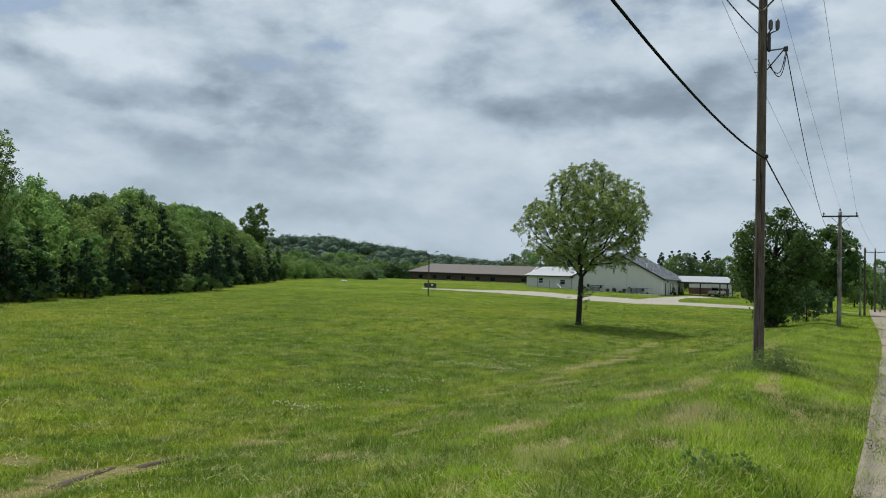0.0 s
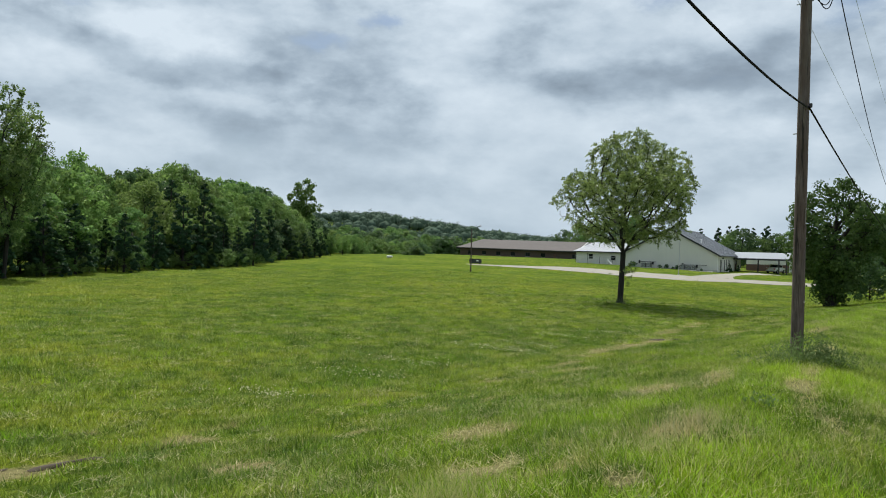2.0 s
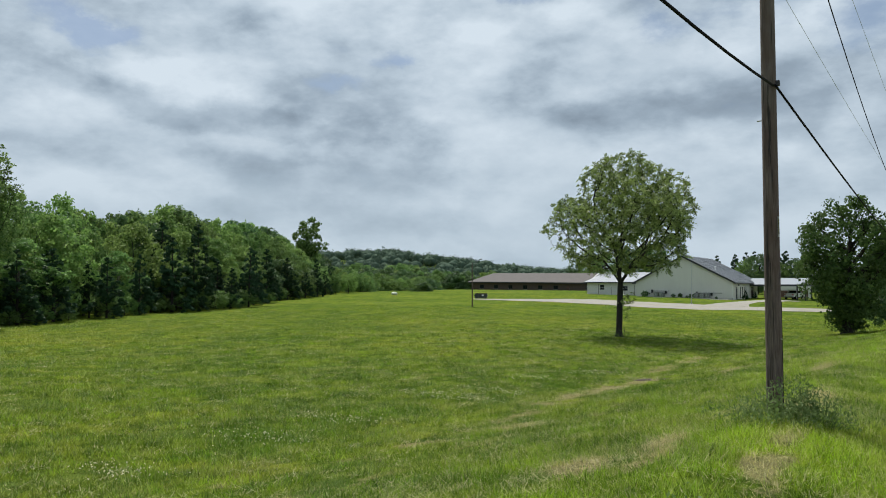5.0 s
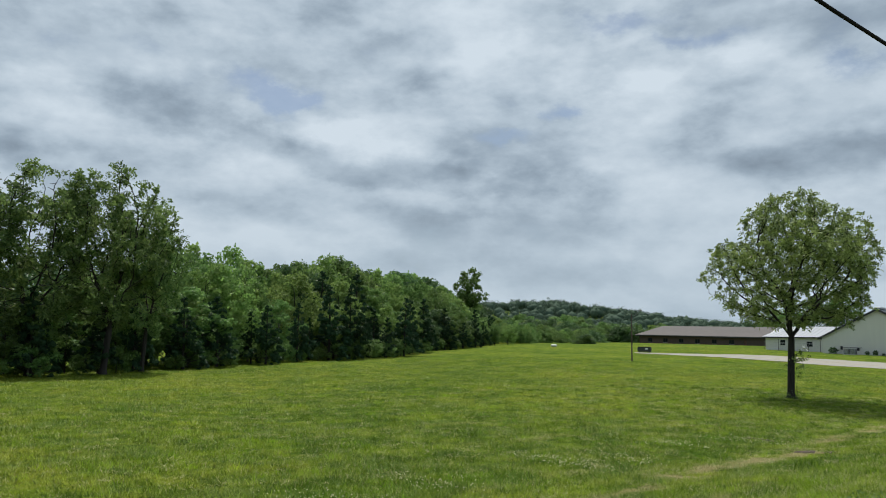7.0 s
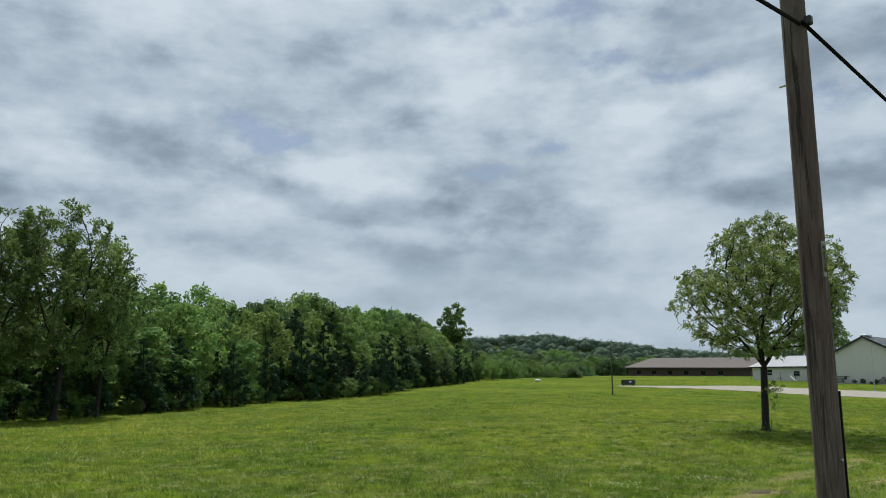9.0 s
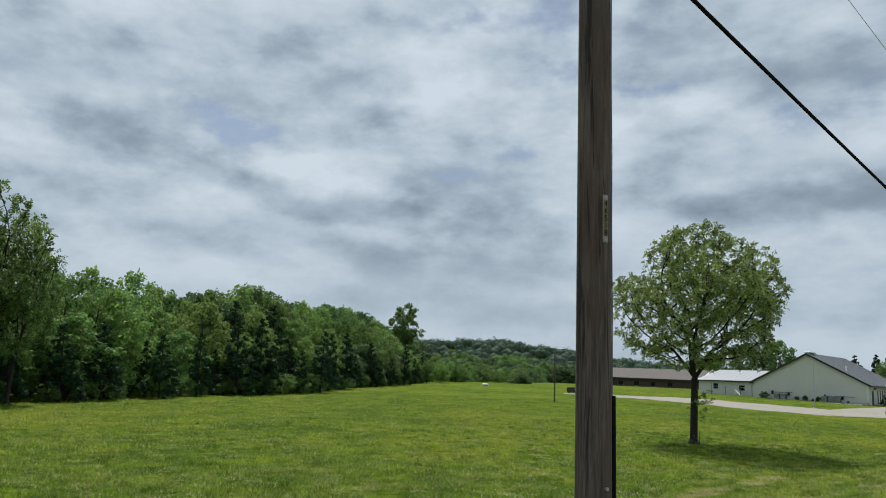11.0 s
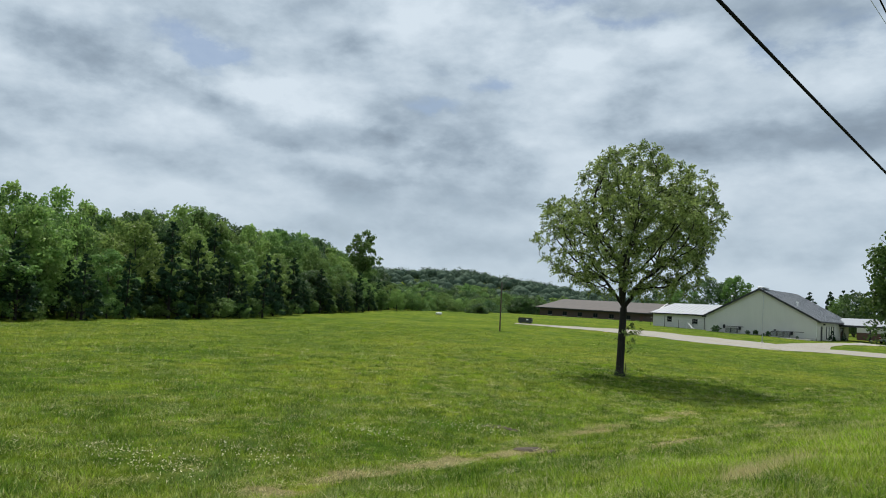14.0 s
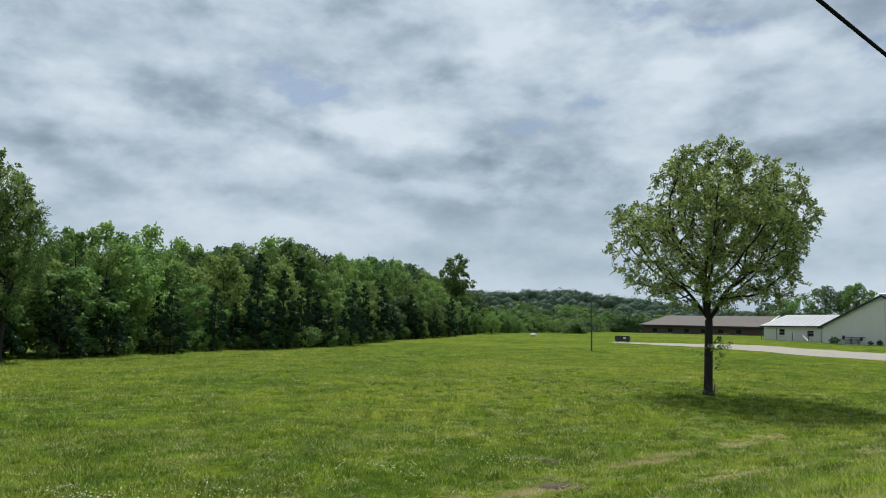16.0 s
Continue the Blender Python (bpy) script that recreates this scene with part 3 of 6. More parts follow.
def make_ground():
    xs = np.unique(np.concatenate([np.linspace(-2600, -300, 24), np.linspace(-300, -100, 41), np.linspace(-100, -30, 71), np.linspace(-30, 6, 91), np.linspace(6, 60, 28), np.linspace(60, 2600, 24)]))
    ys = np.unique(np.concatenate([np.linspace(-2600, -40, 22), np.linspace(-40, 0, 21), np.linspace(0, 60, 131), np.linspace(60, 260, 121), np.linspace(260, 700, 60), np.linspace(700, 2600, 18)]))
    gx, gy = np.meshgrid(xs, ys)
    v = np.stack([gx, gy, ground_z(gx, gy)], -1).reshape(-1, 3)
    nx = len(xs)
    i = (np.arange(len(ys) - 1)[:, None] * nx + np.arange(nx - 1)).ravel()
    f = np.stack([i, i + 1, i + nx + 1, i + nx], -1)
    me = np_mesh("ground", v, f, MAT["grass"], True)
    give(me, v[:, 0], v[:, 1])
    ob = new("ground", me)
    tagged(ob, "rolling mown green pasture with straw-coloured patches", "ground", kind="structure")


make_ground()


def draped(name, near, far, mat, label, category, lift=0.03, steps=6, sample=1.5):
    """A surface laid on the ground between two border lines of equal length."""
    def resample(line):
        p = np.array(line, float)
        s = np.r_[0, np.cumsum(np.hypot(*np.diff(p, axis=0).T))] / 1.0
        t = np.linspace(0, s[-1], 90)
        return np.stack([np.interp(t, s, p[:, 0]), np.interp(t, s, p[:, 1])], -1)
    a, b = resample(near), resample(far)
    k = np.linspace(0, 1, steps + 1)[:, None, None]
    g = a[None] * (1 - k) + b[None] * k
    rag = 0.22 * np.sin(g[..., 0] * 1.7 + 2.1 * np.sin(g[..., 1] * 0.9))
    g[0, :, 1] += rag[0]
    g[-1, :, 1] += rag[-1]
    z = ground_z(g[..., 0], g[..., 1]) + lift
    v = np.concatenate([g, z[..., None]], -1).reshape(-1, 3)
    n = g.shape[1]
    i = (np.arange(steps)[:, None] * n + np.arange(n - 1)).ravel()
    f = np.stack([i, i + 1, i + n + 1, i + n], -1)
    ob = new(name, np_mesh(name, v, f, mat, True))
    return tagged(ob, label, category, kind="structure")


draped("road", [(-0.3, -40), (-0.10, 4), (0.07, 7.7), (0.26, 11.6), (0.72, 21), (1.35, 36), (2.0, 60), (2.9, 110), (4.6, 190)], [(5.2, -40), (5.0, 4), (5.0, 10), (5.2, 18), (5.6, 34), (6.1, 60), (7.0, 110), (8.6, 190)], MAT["gravel"], "pale brown loose gravel country road", "road", 0.055, 8)
draped("driveway", [(-61, 111), (-52, 110.5), (-42, 107.5), (-31.8, 104.4), (-23, 106.4), (-16, 113), (-10.5, 119), (-4, 127), (2.5, 131)], [(-62, 113.5), (-55, 119), (-47, 124), (-38, 122), (-29.5, 122), (-23, 122), (-16.5, 124), (-6, 131), (2.5, 134)], MAT["drive"], "pale concrete driveway across the lawn", "driveway", 0.035, 8)
draped("parking_apron", [(-28.5, 121.5), (-28.2, 132), (-28.0, 142), (-27.4, 150), (-26.6, 161)], [(-22.2, 121.5), (-24, 130), (-25.0, 142), (-23.4, 150), (-21, 161)], MAT["drive"], "pale concrete apron leading to the entrance", "driveway", 0.045, 4)


# ---- trees ----
def leaf_quads(rng, centres, size, droop=0.0, slim=0.27):
    """A folded diamond for each leaf, turned at random."""
    n = len(centres)
    a = rng.normal(size=(n, 3))
    a[:, 2] -= droop
    a /= np.linalg.norm(a, axis=1)[:, None]
    b = np.cross(a, rng.normal(size=(n, 3)))
    b /= np.linalg.norm(b, axis=1)[:, None] + 1e-9
    s = size * rng.uniform(0.6, 1.35, (n, 1))
    c = np.asarray(centres)
    v = np.stack([c - a * s * 0.5, c + b * s * slim, c + a * s * 0.5, c - b * s * slim], 1).reshape(-1, 3)
    return v, np.arange(4 * n).reshape(-1, 4)


def limb_tubes(segments, sides):
    """Frusta from rows of (p, q, rp, rq)."""
    vs, fs, off = [], [], 0
    for p, q, rp, rq in segments:
        p, q = Vector(p), Vector(q)
        d = (q - p)
        if d.length < 1e-5:
            continue
        d.normalize()
        u = d.orthogonal().normalized()
        w = d.cross(u)
        k = sides if max(rp, rq) > 0.02 else 4
        for c, r in ((p, rp), (q, rq)):
            for j in range(k):
                t = j * 2 * math.pi / k
                vs.append(c + (u * math.cos(t) + w * math.sin(t)) * r)
        for j in range(k):
            fs.append((off + j, off + (j + 1) % k, off + k + (j + 1) % k, off + k + j))
        off += 2 * k
    return [tuple(v) for v in vs], fs


def leaf_facing(rng, centres, normals, size, slim=0.42):
    """A small diamond for each leaf or spray, its face turned outward from the bough that bears it."""
    n = len(centres)
    a = np.cross(normals, rng.normal(size=(n, 3)))
    a /= np.linalg.norm(a, axis=1)[:, None] + 1e-9
    b = np.cross(normals, a)
    s = size * rng.uniform(0.55, 1.4, (n, 1))
    c = np.asarray(centres)
    v = np.stack([c - a * s * 0.5, c + b * s * slim, c + a * s * 0.55, c - b * s * slim], 1).reshape(-1, 3)
    return v, np.arange(4 * n).reshape(-1, 4)


def unit(d):
    return d / (np.linalg.norm(d, axis=-1, keepdims=True) + 1e-9)


def crown_reach(shape, h):
    """Half width of a crown at a share of its height."""
    if shape == "cone":
        return (1 - h) ** 0.8 + 0.05
    if shape == "tall":
        return 0.50 + 0.50 * math.sin(math.pi * min(1, h * 1.02)) if h < 0.9 else 0.55
    if shape == "vase":
        return 0.22 + 0.45 * h / 0.26 if h < 0.26 else math.sqrt(max(0.05, 1 - ((h - 0.6) / 0.43) ** 2))
    return math.sqrt(max(0.04, 1 - ((h - 0.42) / 0.60) ** 2))


def lobed_tree(name, label, seed, height, radius, skirt, lobes, leaves, leaf, mat, bark, shape="round", trunk_r=None, category="tree", stray=0.10, bumps=13):
    """A tapered trunk and a bough to each lobe of the crown; each lobe a heap of leafy bunches with dark gaps between."""
    rng = np.random.default_rng(seed)
    ob = thing(name, label, category)
    tr = trunk_r or height * 0.016
    top = height * (0.97 if shape == "cone" else 0.84)
    bend = rng.uniform(-0.05, 0.05, 2) * height
    spine = [np.array([bend[0] * (k / 6) ** 2, bend[1] * (k / 6) ** 2, top * k / 6]) for k in range(7)]
    segs = [((0, 0, -0.3), (0, 0, 0.25), tr * 1.5, tr * 1.08)] + [(spine[k], spine[k + 1], tr * (1 - 0.14 * k), tr * (1 - 0.14 * (k + 1))) for k in range(6)]
    mids, sizes = [], []
    turn = rng.uniform(0, 6.28)
    for i in range(lobes):
        h = (i + rng.uniform(0.1, 0.9)) / lobes
        turn += 2.4 + rng.uniform(-0.5, 0.5)
        reach = radius * crown_reach(shape, h)
        size = radius * rng.uniform(0.28, 0.52) * ((1.05 - 0.75 * h) * 0.75 if shape == "cone" else 1.1 - 0.35 * h)
        rr = max(0.0, reach - 0.62 * size) * rng.uniform(0.70, 1.08)
        z = skirt + 0.6 * size + (height - skirt - 1.1 * size) * h
        k = min(5.99, z / top * 6)
        at = spine[int(k)] + (spine[int(k) + 1] - spine[int(k)]) * (k - int(k))
        mids.append((at[0] + rr * math.cos(turn), at[1] + rr * math.sin(turn), z))
        sizes.append(size)
        k = min(5.6, max(0.6, (z - 0.75 * rr - 0.3 * size) / top * 6))
        s0 = spine[int(k)] + (spine[int(k) + 1] - spine[int(k)]) * (k - int(k))
        c = np.array(mids[-1])
        half = (s0 + c) / 2 + np.array([0, 0, -0.05 * rr])
        r0 = tr * 0.42 * (1 - 0.1 * k)
        segs += [(s0, half, r0, r0 * 0.7), (half, c, r0 * 0.7, r0 * 0.3)]
        for _ in range(3):
            e = c + unit(rng.normal(size=3) + np.array([0, 0, 0.4])) * size * 0.85
            segs.append((c, e, r0 * 0.3, r0 * 0.1))
    me = bpy.data.meshes.new("trunk")
    v, f = limb_tubes(segs, 5)
    me.from_pydata(v, [], f)
    me.materials.append(bark)
    linked("trunk", me, ob)
    mids, sizes = np.array(mids), np.array(sizes)
    # bunches stand on each lobe, more of them on its upper side
    d = unit(rng.normal(size=(lobes, bumps, 3)) + np.array([0, 0, 0.35]))
    b_mid = (mids[:, None] + d * (sizes[:, None] * rng.uniform(0.55, 1.0, (lobes, bumps)))[..., None] * np.array([1.0, 1.0, 0.85])).reshape(-1, 3)
    b_size = (sizes[:, None] * rng.uniform(0.26, 0.50, (lobes, bumps))).ravel()
    w = b_size ** 2
    pick = rng.choice(len(b_size), leaves, p=w / w.sum())
    e = unit(rng.normal(size=(leaves, 3)) + np.array([0, 0, 0.15]))
    pts = b_mid[pick] + e * (b_size[pick] * rng.uniform(0.35, 1.0, leaves) ** 0.5)[:, None] * np.array([1, 1, 0.8])
    loose = rng.uniform(0, 1, (leaves, 1)) < stray
    pts = pts + rng.normal(0, 0.035 * radius, pts.shape) * loose
    nrm = unit(0.55 * d.reshape(-1, 3)[pick] + 0.75 * e + rng.normal(0, 0.8, (leaves, 3)))
    keep = pts[:, 2] > 0.05
    v, f = leaf_facing(rng, pts[keep], nrm[keep], leaf)
    linked("crown", np_mesh("crown", v, f, mat), ob)
    return ob


def place(ob, x, y, scale=(1, 1, 1), turn=0.0, lift=0.0):
    ob.matrix_basis = pose(x, y, gz(x, y) + lift, 0, 0, turn) @ Matrix.Diagonal((*scale, 1))
    return ob


def copy_at(ob, x, y, s, turn, group, label="", sxy=None):
    """A copy of a tree at a place on the ground, at its own size."""
    old = ob.matrix_basis.copy()
    ob.matrix_basis = Matrix.Identity(4)
    c = copy_thing(ob, Matrix.Identity(4))
    ob.matrix_basis = old
    w = sxy or s
    c.matrix_basis = pose(x, y, gz(x, y), 0, 0, turn) @ Matrix.Diagonal((w, w, s, 1))
    return tagged(c, label, group=group)


def grown_tree(name, label, seed, height, fork, skirt, outline, side, leaders, count, step, twig, base_r, sprays, leaf, mat, bark, sparse=None, low=0):
    """A tree whose limbs grow toward points spread through the crown; every twig ends in sprays of leaflets.
    outline: height share, reach to one side, reach to the other, along the direction named by side."""
    rng = np.random.default_rng(seed)
    out = np.array(outline, float)
    wide = out[:, 1:].max() * 1.15
    pts = []
    while len(pts) < count:
        p = rng.uniform(-1, 1, (4000, 3)) * (wide, wide, 1)
        h = (p[:, 2] + 1) / 2
        ang = np.arctan2(p[:, 1], p[:, 0])
        k = (1 + np.cos(ang - side)) / 2
        reach = np.interp(h, out[:, 0], out[:, 1]) * (1 - k) + np.interp(h, out[:, 0], out[:, 2]) * k
        reach *= 0.95 + 0.10 * np.sin(3 * ang + 1.0 + 5 * h) + 0.10 * np.sin(5 * ang + 11 * h) + 0.07 * np.sin(19 * h + 4 * ang)
        rr = np.hypot(p[:, 0], p[:, 1])
        ok = (rr < reach) & ((rr > 0.4 * reach) | (rng.uniform(0, 1, len(p)) < 0.55))
        pts += [(x, y, skirt + (height - skirt) * q) for (x, y, _), q in zip(p[ok], h[ok])]
    pts = np.array(pts[:count])
    nodes = [np.array([0.02 * k, -0.02 * k, 0.35 * k]) for k in range(int(fork / 0.35) + 1)]
    parent = [-1] + list(range(len(nodes) - 1))
    base_n = len(nodes)
    for ang, lean, steps in leaders:
        last = base_n - 1
        for k in range(steps):
            d = np.array([math.cos(ang + side) * lean, math.sin(ang + side) * lean, 1.0]) + rng.normal(0, 0.08, 3)
            nodes.append(nodes[last] + d / np.linalg.norm(d) * step * 1.1)
            parent.append(last)
            last = len(nodes) - 1
    alive = np.ones(len(pts), bool)
    for _ in range(90):
        N = np.array(nodes)
        P = pts[alive]
        if len(P) < 20:
            break
        lo = max(0, base_n - 2)
        D = np.sqrt(np.maximum(0, (P ** 2).sum(1)[:, None] + (N[lo:] ** 2).sum(1)[None] - 2 * P @ N[lo:].T))
        near, dist = D.argmin(1) + lo, D.min(1)
        grown = 0
        for n in np.unique(near[dist < 12 * step]):
            sel = P[(near == n) & (dist < 12 * step)] - N[n]
            d = unit(sel).sum(0)
            d = d / (np.linalg.norm(d) + 1e-9) + rng.normal(0, 0.16, 3) + np.array([0, 0, 0.08])
            nodes.append(N[n] + d / np.linalg.norm(d) * step)
            parent.append(int(n))
            grown += 1
        if not grown:
            break
        tips = np.array(nodes)[-grown:]
        idx = np.where(alive)[0]
        D = np.linalg.norm(pts[idx][:, None] - tips[None], axis=2).min(1)
        alive[idx[D < step * 1.5]] = False
    n = len(nodes)
    area, kids = np.zeros(n), [0] * n
    for i in range(n - 1, 0, -1):
        if kids[i] == 0:
            area[i] = twig ** 2.3
        area[parent[i]] += area[i]
        kids[parent[i]] += 1
    rad = np.minimum(area ** (1 / 2.3), base_r * 0.62)
    rad[:base_n] = np.linspace(base_r, base_r * 0.85, base_n)
    rad[0] = base_r * 1.45
    ob = thing(name, label, "tree")
    trunk = [(nodes[parent[i]], nodes[i], rad[parent[i]], rad[i]) for i in range(1, base_n)]
    # each limb with its twigs is a part of its own
    root, limbs = list(range(n)), {}
    for i in range(base_n, n):
        p = parent[i]
        root[i] = i if p < base_n else root[p]
        limbs.setdefault(root[i], []).append((nodes[p], nodes[i], rad[i] * 1.15 if p < base_n else min(rad[p], rad[i] * 1.6), rad[i]))
    for nm, segs, sides in [("trunk", trunk, 14)] + [("limb", q, 6) for q in limbs.values()]:
        v, f = limb_tubes(segs, sides)
        me = bpy.data.meshes.new(nm)
        me.from_pydata(v, [], f)
        me.polygons.foreach_set("use_smooth", np.ones(len(me.polygons), bool))
        me.materials.append(bark)
        linked(nm, me, ob)
    tips = np.array([i for i in range(base_n + 6, n) if rad[i] < twig * 2.4])
    at = np.array(nodes)[tips]
    grow = unit(at - np.array(nodes)[[parent[i] for i in tips]])
    if sparse is not None:
        keep = rng.uniform(0, 1, len(at)) < sparse(at)
        at, grow = at[keep], grow[keep]
    at, grow = np.repeat(at, sprays, 0), np.repeat(grow, sprays, 0)
    if low:
        spot = np.array([0.45, 0.15, fork * 0.62]) + rng.normal(0, 1, (low, 3)) * np.array([0.45, 0.35, 0.35])
        at, grow = np.concatenate([at, spot]), np.concatenate([grow, unit(rng.normal(size=(low, 3)))])
    # a spray: leaflets in pairs along a drooping stalk
    m, pairs = len(at), 5
    d = unit(grow * 0.8 + rng.normal(0, 0.75, (m, 3)))
    w = unit(np.cross(d, rng.normal(size=(m, 3))))
    length = leaf * rng.uniform(1.6, 3.2, (m, 1))
    start = at + rng.normal(0, 0.35 * step, (m, 3))
    cs, ds, ns = [], [], []
    for k in range(pairs):
        q = (k + 0.4) / pairs
        mid = start + d * length * q - np.array([0, 0, 1.0]) * length * 0.35 * q * q
        for sg in (-1, 1):
            lay = unit(d * 0.55 + w * sg + np.array([0, 0, -0.25]) + rng.normal(0, 0.22, (m, 3)))
            cs.append(mid + lay * leaf * 0.5)
            ds.append(lay)
            ns.append(unit(np.cross(lay, d * sg) + rng.normal(0, 0.35, (m, 3))))
    c, a, nn = np.concatenate(cs), np.concatenate(ds), np.concatenate(ns)
    b = unit(np.cross(nn, a))
    z = leaf * rng.uniform(0.7, 1.25, (len(c), 1))
    v = np.stack([c - a * z * 0.5, c + b * z * 0.26 - a * z * 0.05, c + a * z * 0.5, c - b * z * 0.26 - a * z * 0.05], 1).reshape(-1, 3)
    linked("crown", np_mesh("crown", v, np.arange(len(v)).reshape(-1, 4), mat), ob)
    return ob


TREE_AT = (-17.32, 55.55)
PECAN = [(0.0, 2.0, 2.8), (0.07, 3.0, 3.4), (0.15, 4.2, 4.1), (0.28, 4.2, 4.8), (0.42, 4.5, 5.2), (0.50, 4.6, 5.7), (0.58, 4.4, 5.3), (0.66, 2.7, 4.9), (0.76, 2.6, 4.4), (0.86, 2.2, 3.0), (0.94, 1.1, 2.1), (1.0, 0.2, 1.0)]
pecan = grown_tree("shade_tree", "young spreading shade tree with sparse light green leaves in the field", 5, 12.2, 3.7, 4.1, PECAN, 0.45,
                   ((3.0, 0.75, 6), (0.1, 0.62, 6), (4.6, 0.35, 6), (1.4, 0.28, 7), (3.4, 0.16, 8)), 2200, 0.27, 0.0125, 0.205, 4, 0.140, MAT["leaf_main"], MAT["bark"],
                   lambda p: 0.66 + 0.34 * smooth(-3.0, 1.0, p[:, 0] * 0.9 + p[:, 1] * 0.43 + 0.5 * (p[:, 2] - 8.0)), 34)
place(pecan, *TREE_AT)

# woodland edge: sorts of tree, copied along the border of the field
KINDS = [
    lobed_tree("oak_tree", "broad mid-green oak at the edge of the wood", 11, 10, 4.2, 0.7, 14, 8200, 0.26, MAT["leaf_mid"], MAT["bark"]),
    lobed_tree("elm_tree", "rounded light green elm in the woodland edge", 12, 10, 3.9, 0.5, 13, 7800, 0.26, MAT["leaf_lime"], MAT["bark"]),
    lobed_tree("hackberry_tree", "dense dark green hackberry in the woodland edge", 13, 10, 3.9, 0.4, 14, 8000, 0.26, MAT["leaf_dark"], MAT["bark"]),
    lobed_tree("maple_tree", "tall narrow green maple in the woodland edge", 14, 10, 3.2, 0.8, 13, 7000, 0.26, MAT["leaf_mid"], MAT["bark"], shape="tall"),
    lobed_tree("ash_tree", "upright mid-green ash in the woodland edge", 18, 10, 3.5, 1.0, 12, 6800, 0.26, MAT["leaf_mid"], MAT["bark_grey"], shape="tall", stray=0.2),
    lobed_tree("mulberry_tree", "bushy light green mulberry in the woodland edge", 19, 10, 4.3, 0.2, 15, 8200, 0.26, MAT["leaf_lime"], MAT["bark"]),
]
cedar = lobed_tree("cedar_tree", "conical dark cedar against the woodland edge", 15, 8, 2.1, 0.1, 30, 6500, 0.20, MAT["leaf_cedar"], MAT["bark"], shape="cone", bumps=9)
scrub = lobed_tree("shrub", "low leafy scrub at the foot of the wood", 16, 3, 1.9, 0.02, 9, 2400, 0.17, MAT["leaf_mid"], MAT["bark"], category="shrub")
COTTONWOOD = [(0.0, 2.0, 2.0), (0.15, 3.6, 3.4), (0.35, 4.7, 4.4), (0.55, 4.9, 4.6), (0.72, 4.5, 4.3), (0.86, 3.4, 3.0), (0.95, 2.0, 1.6), (1.0, 0.6, 0.6)]
airy = grown_tree("cottonwood_tree", "tall open cottonwood with airy crown above the wood", 17, 16, 3.6, 3.4, COTTONWOOD, 1.0,
                  ((0.3, 0.45, 5), (2.3, 0.50, 5), (4.2, 0.40, 5), (5.4, 0.18, 6)), 900, 0.46, 0.018, 0.26, 6, 0.24, MAT["leaf_airy"], MAT["bark"],
                  lambda p: np.where(np.sin(1.55 * p[:, 0] + 1.0) * np.sin(1.45 * p[:, 1] + 2.0) + 0.7 * np.sin(1.7 * p[:, 2] + 0.6 * p[:, 0]) > -0.15, 0.95, 0.12))
for src in KINDS + [cedar, scrub, airy]:
    src["group"] = "trees of the wood"

EDGE = [(-52.5, 16), (-55.5, 26), (-60, 36), (-64, 48), (-69, 60), (-71, 72), (-78, 82), (-86, 94), (-90, 106), (-101, 122), (-118, 145), (-140, 175)]
SKYLINE = [(100, 5.0), (80, 4.6), (74, 4.5), (67, 4.8), (64.5, 5.8), (63, 6.3), (61.2, 6.1), (59.2, 5.45), (57.2, 5.2), (55, 5.2), (52.4, 5.2), (49.9, 4.7), (48.3, 4.5), (45.8, 4.0), (44.1, 3.1), (42, 2.9), (41.2, 2.4), (40, 1.5), (38.3, 0.8), (34, 0.6), (28, 0.5)]


def skyline(x, y):
    """Height of the wood's top above the ground at a place, after the line it draws against the sky."""
    az = math.degrees(math.atan2(-(x - 0.4), y - 9.2))
    pts = SKYLINE[::-1]
    el = np.interp(az, [p[0] for p in pts], [p[1] for p in pts])
    return 1.6 + math.hypot(x - 0.4, y - 9.2) * math.tan(radians(el)) - gz(x, y)


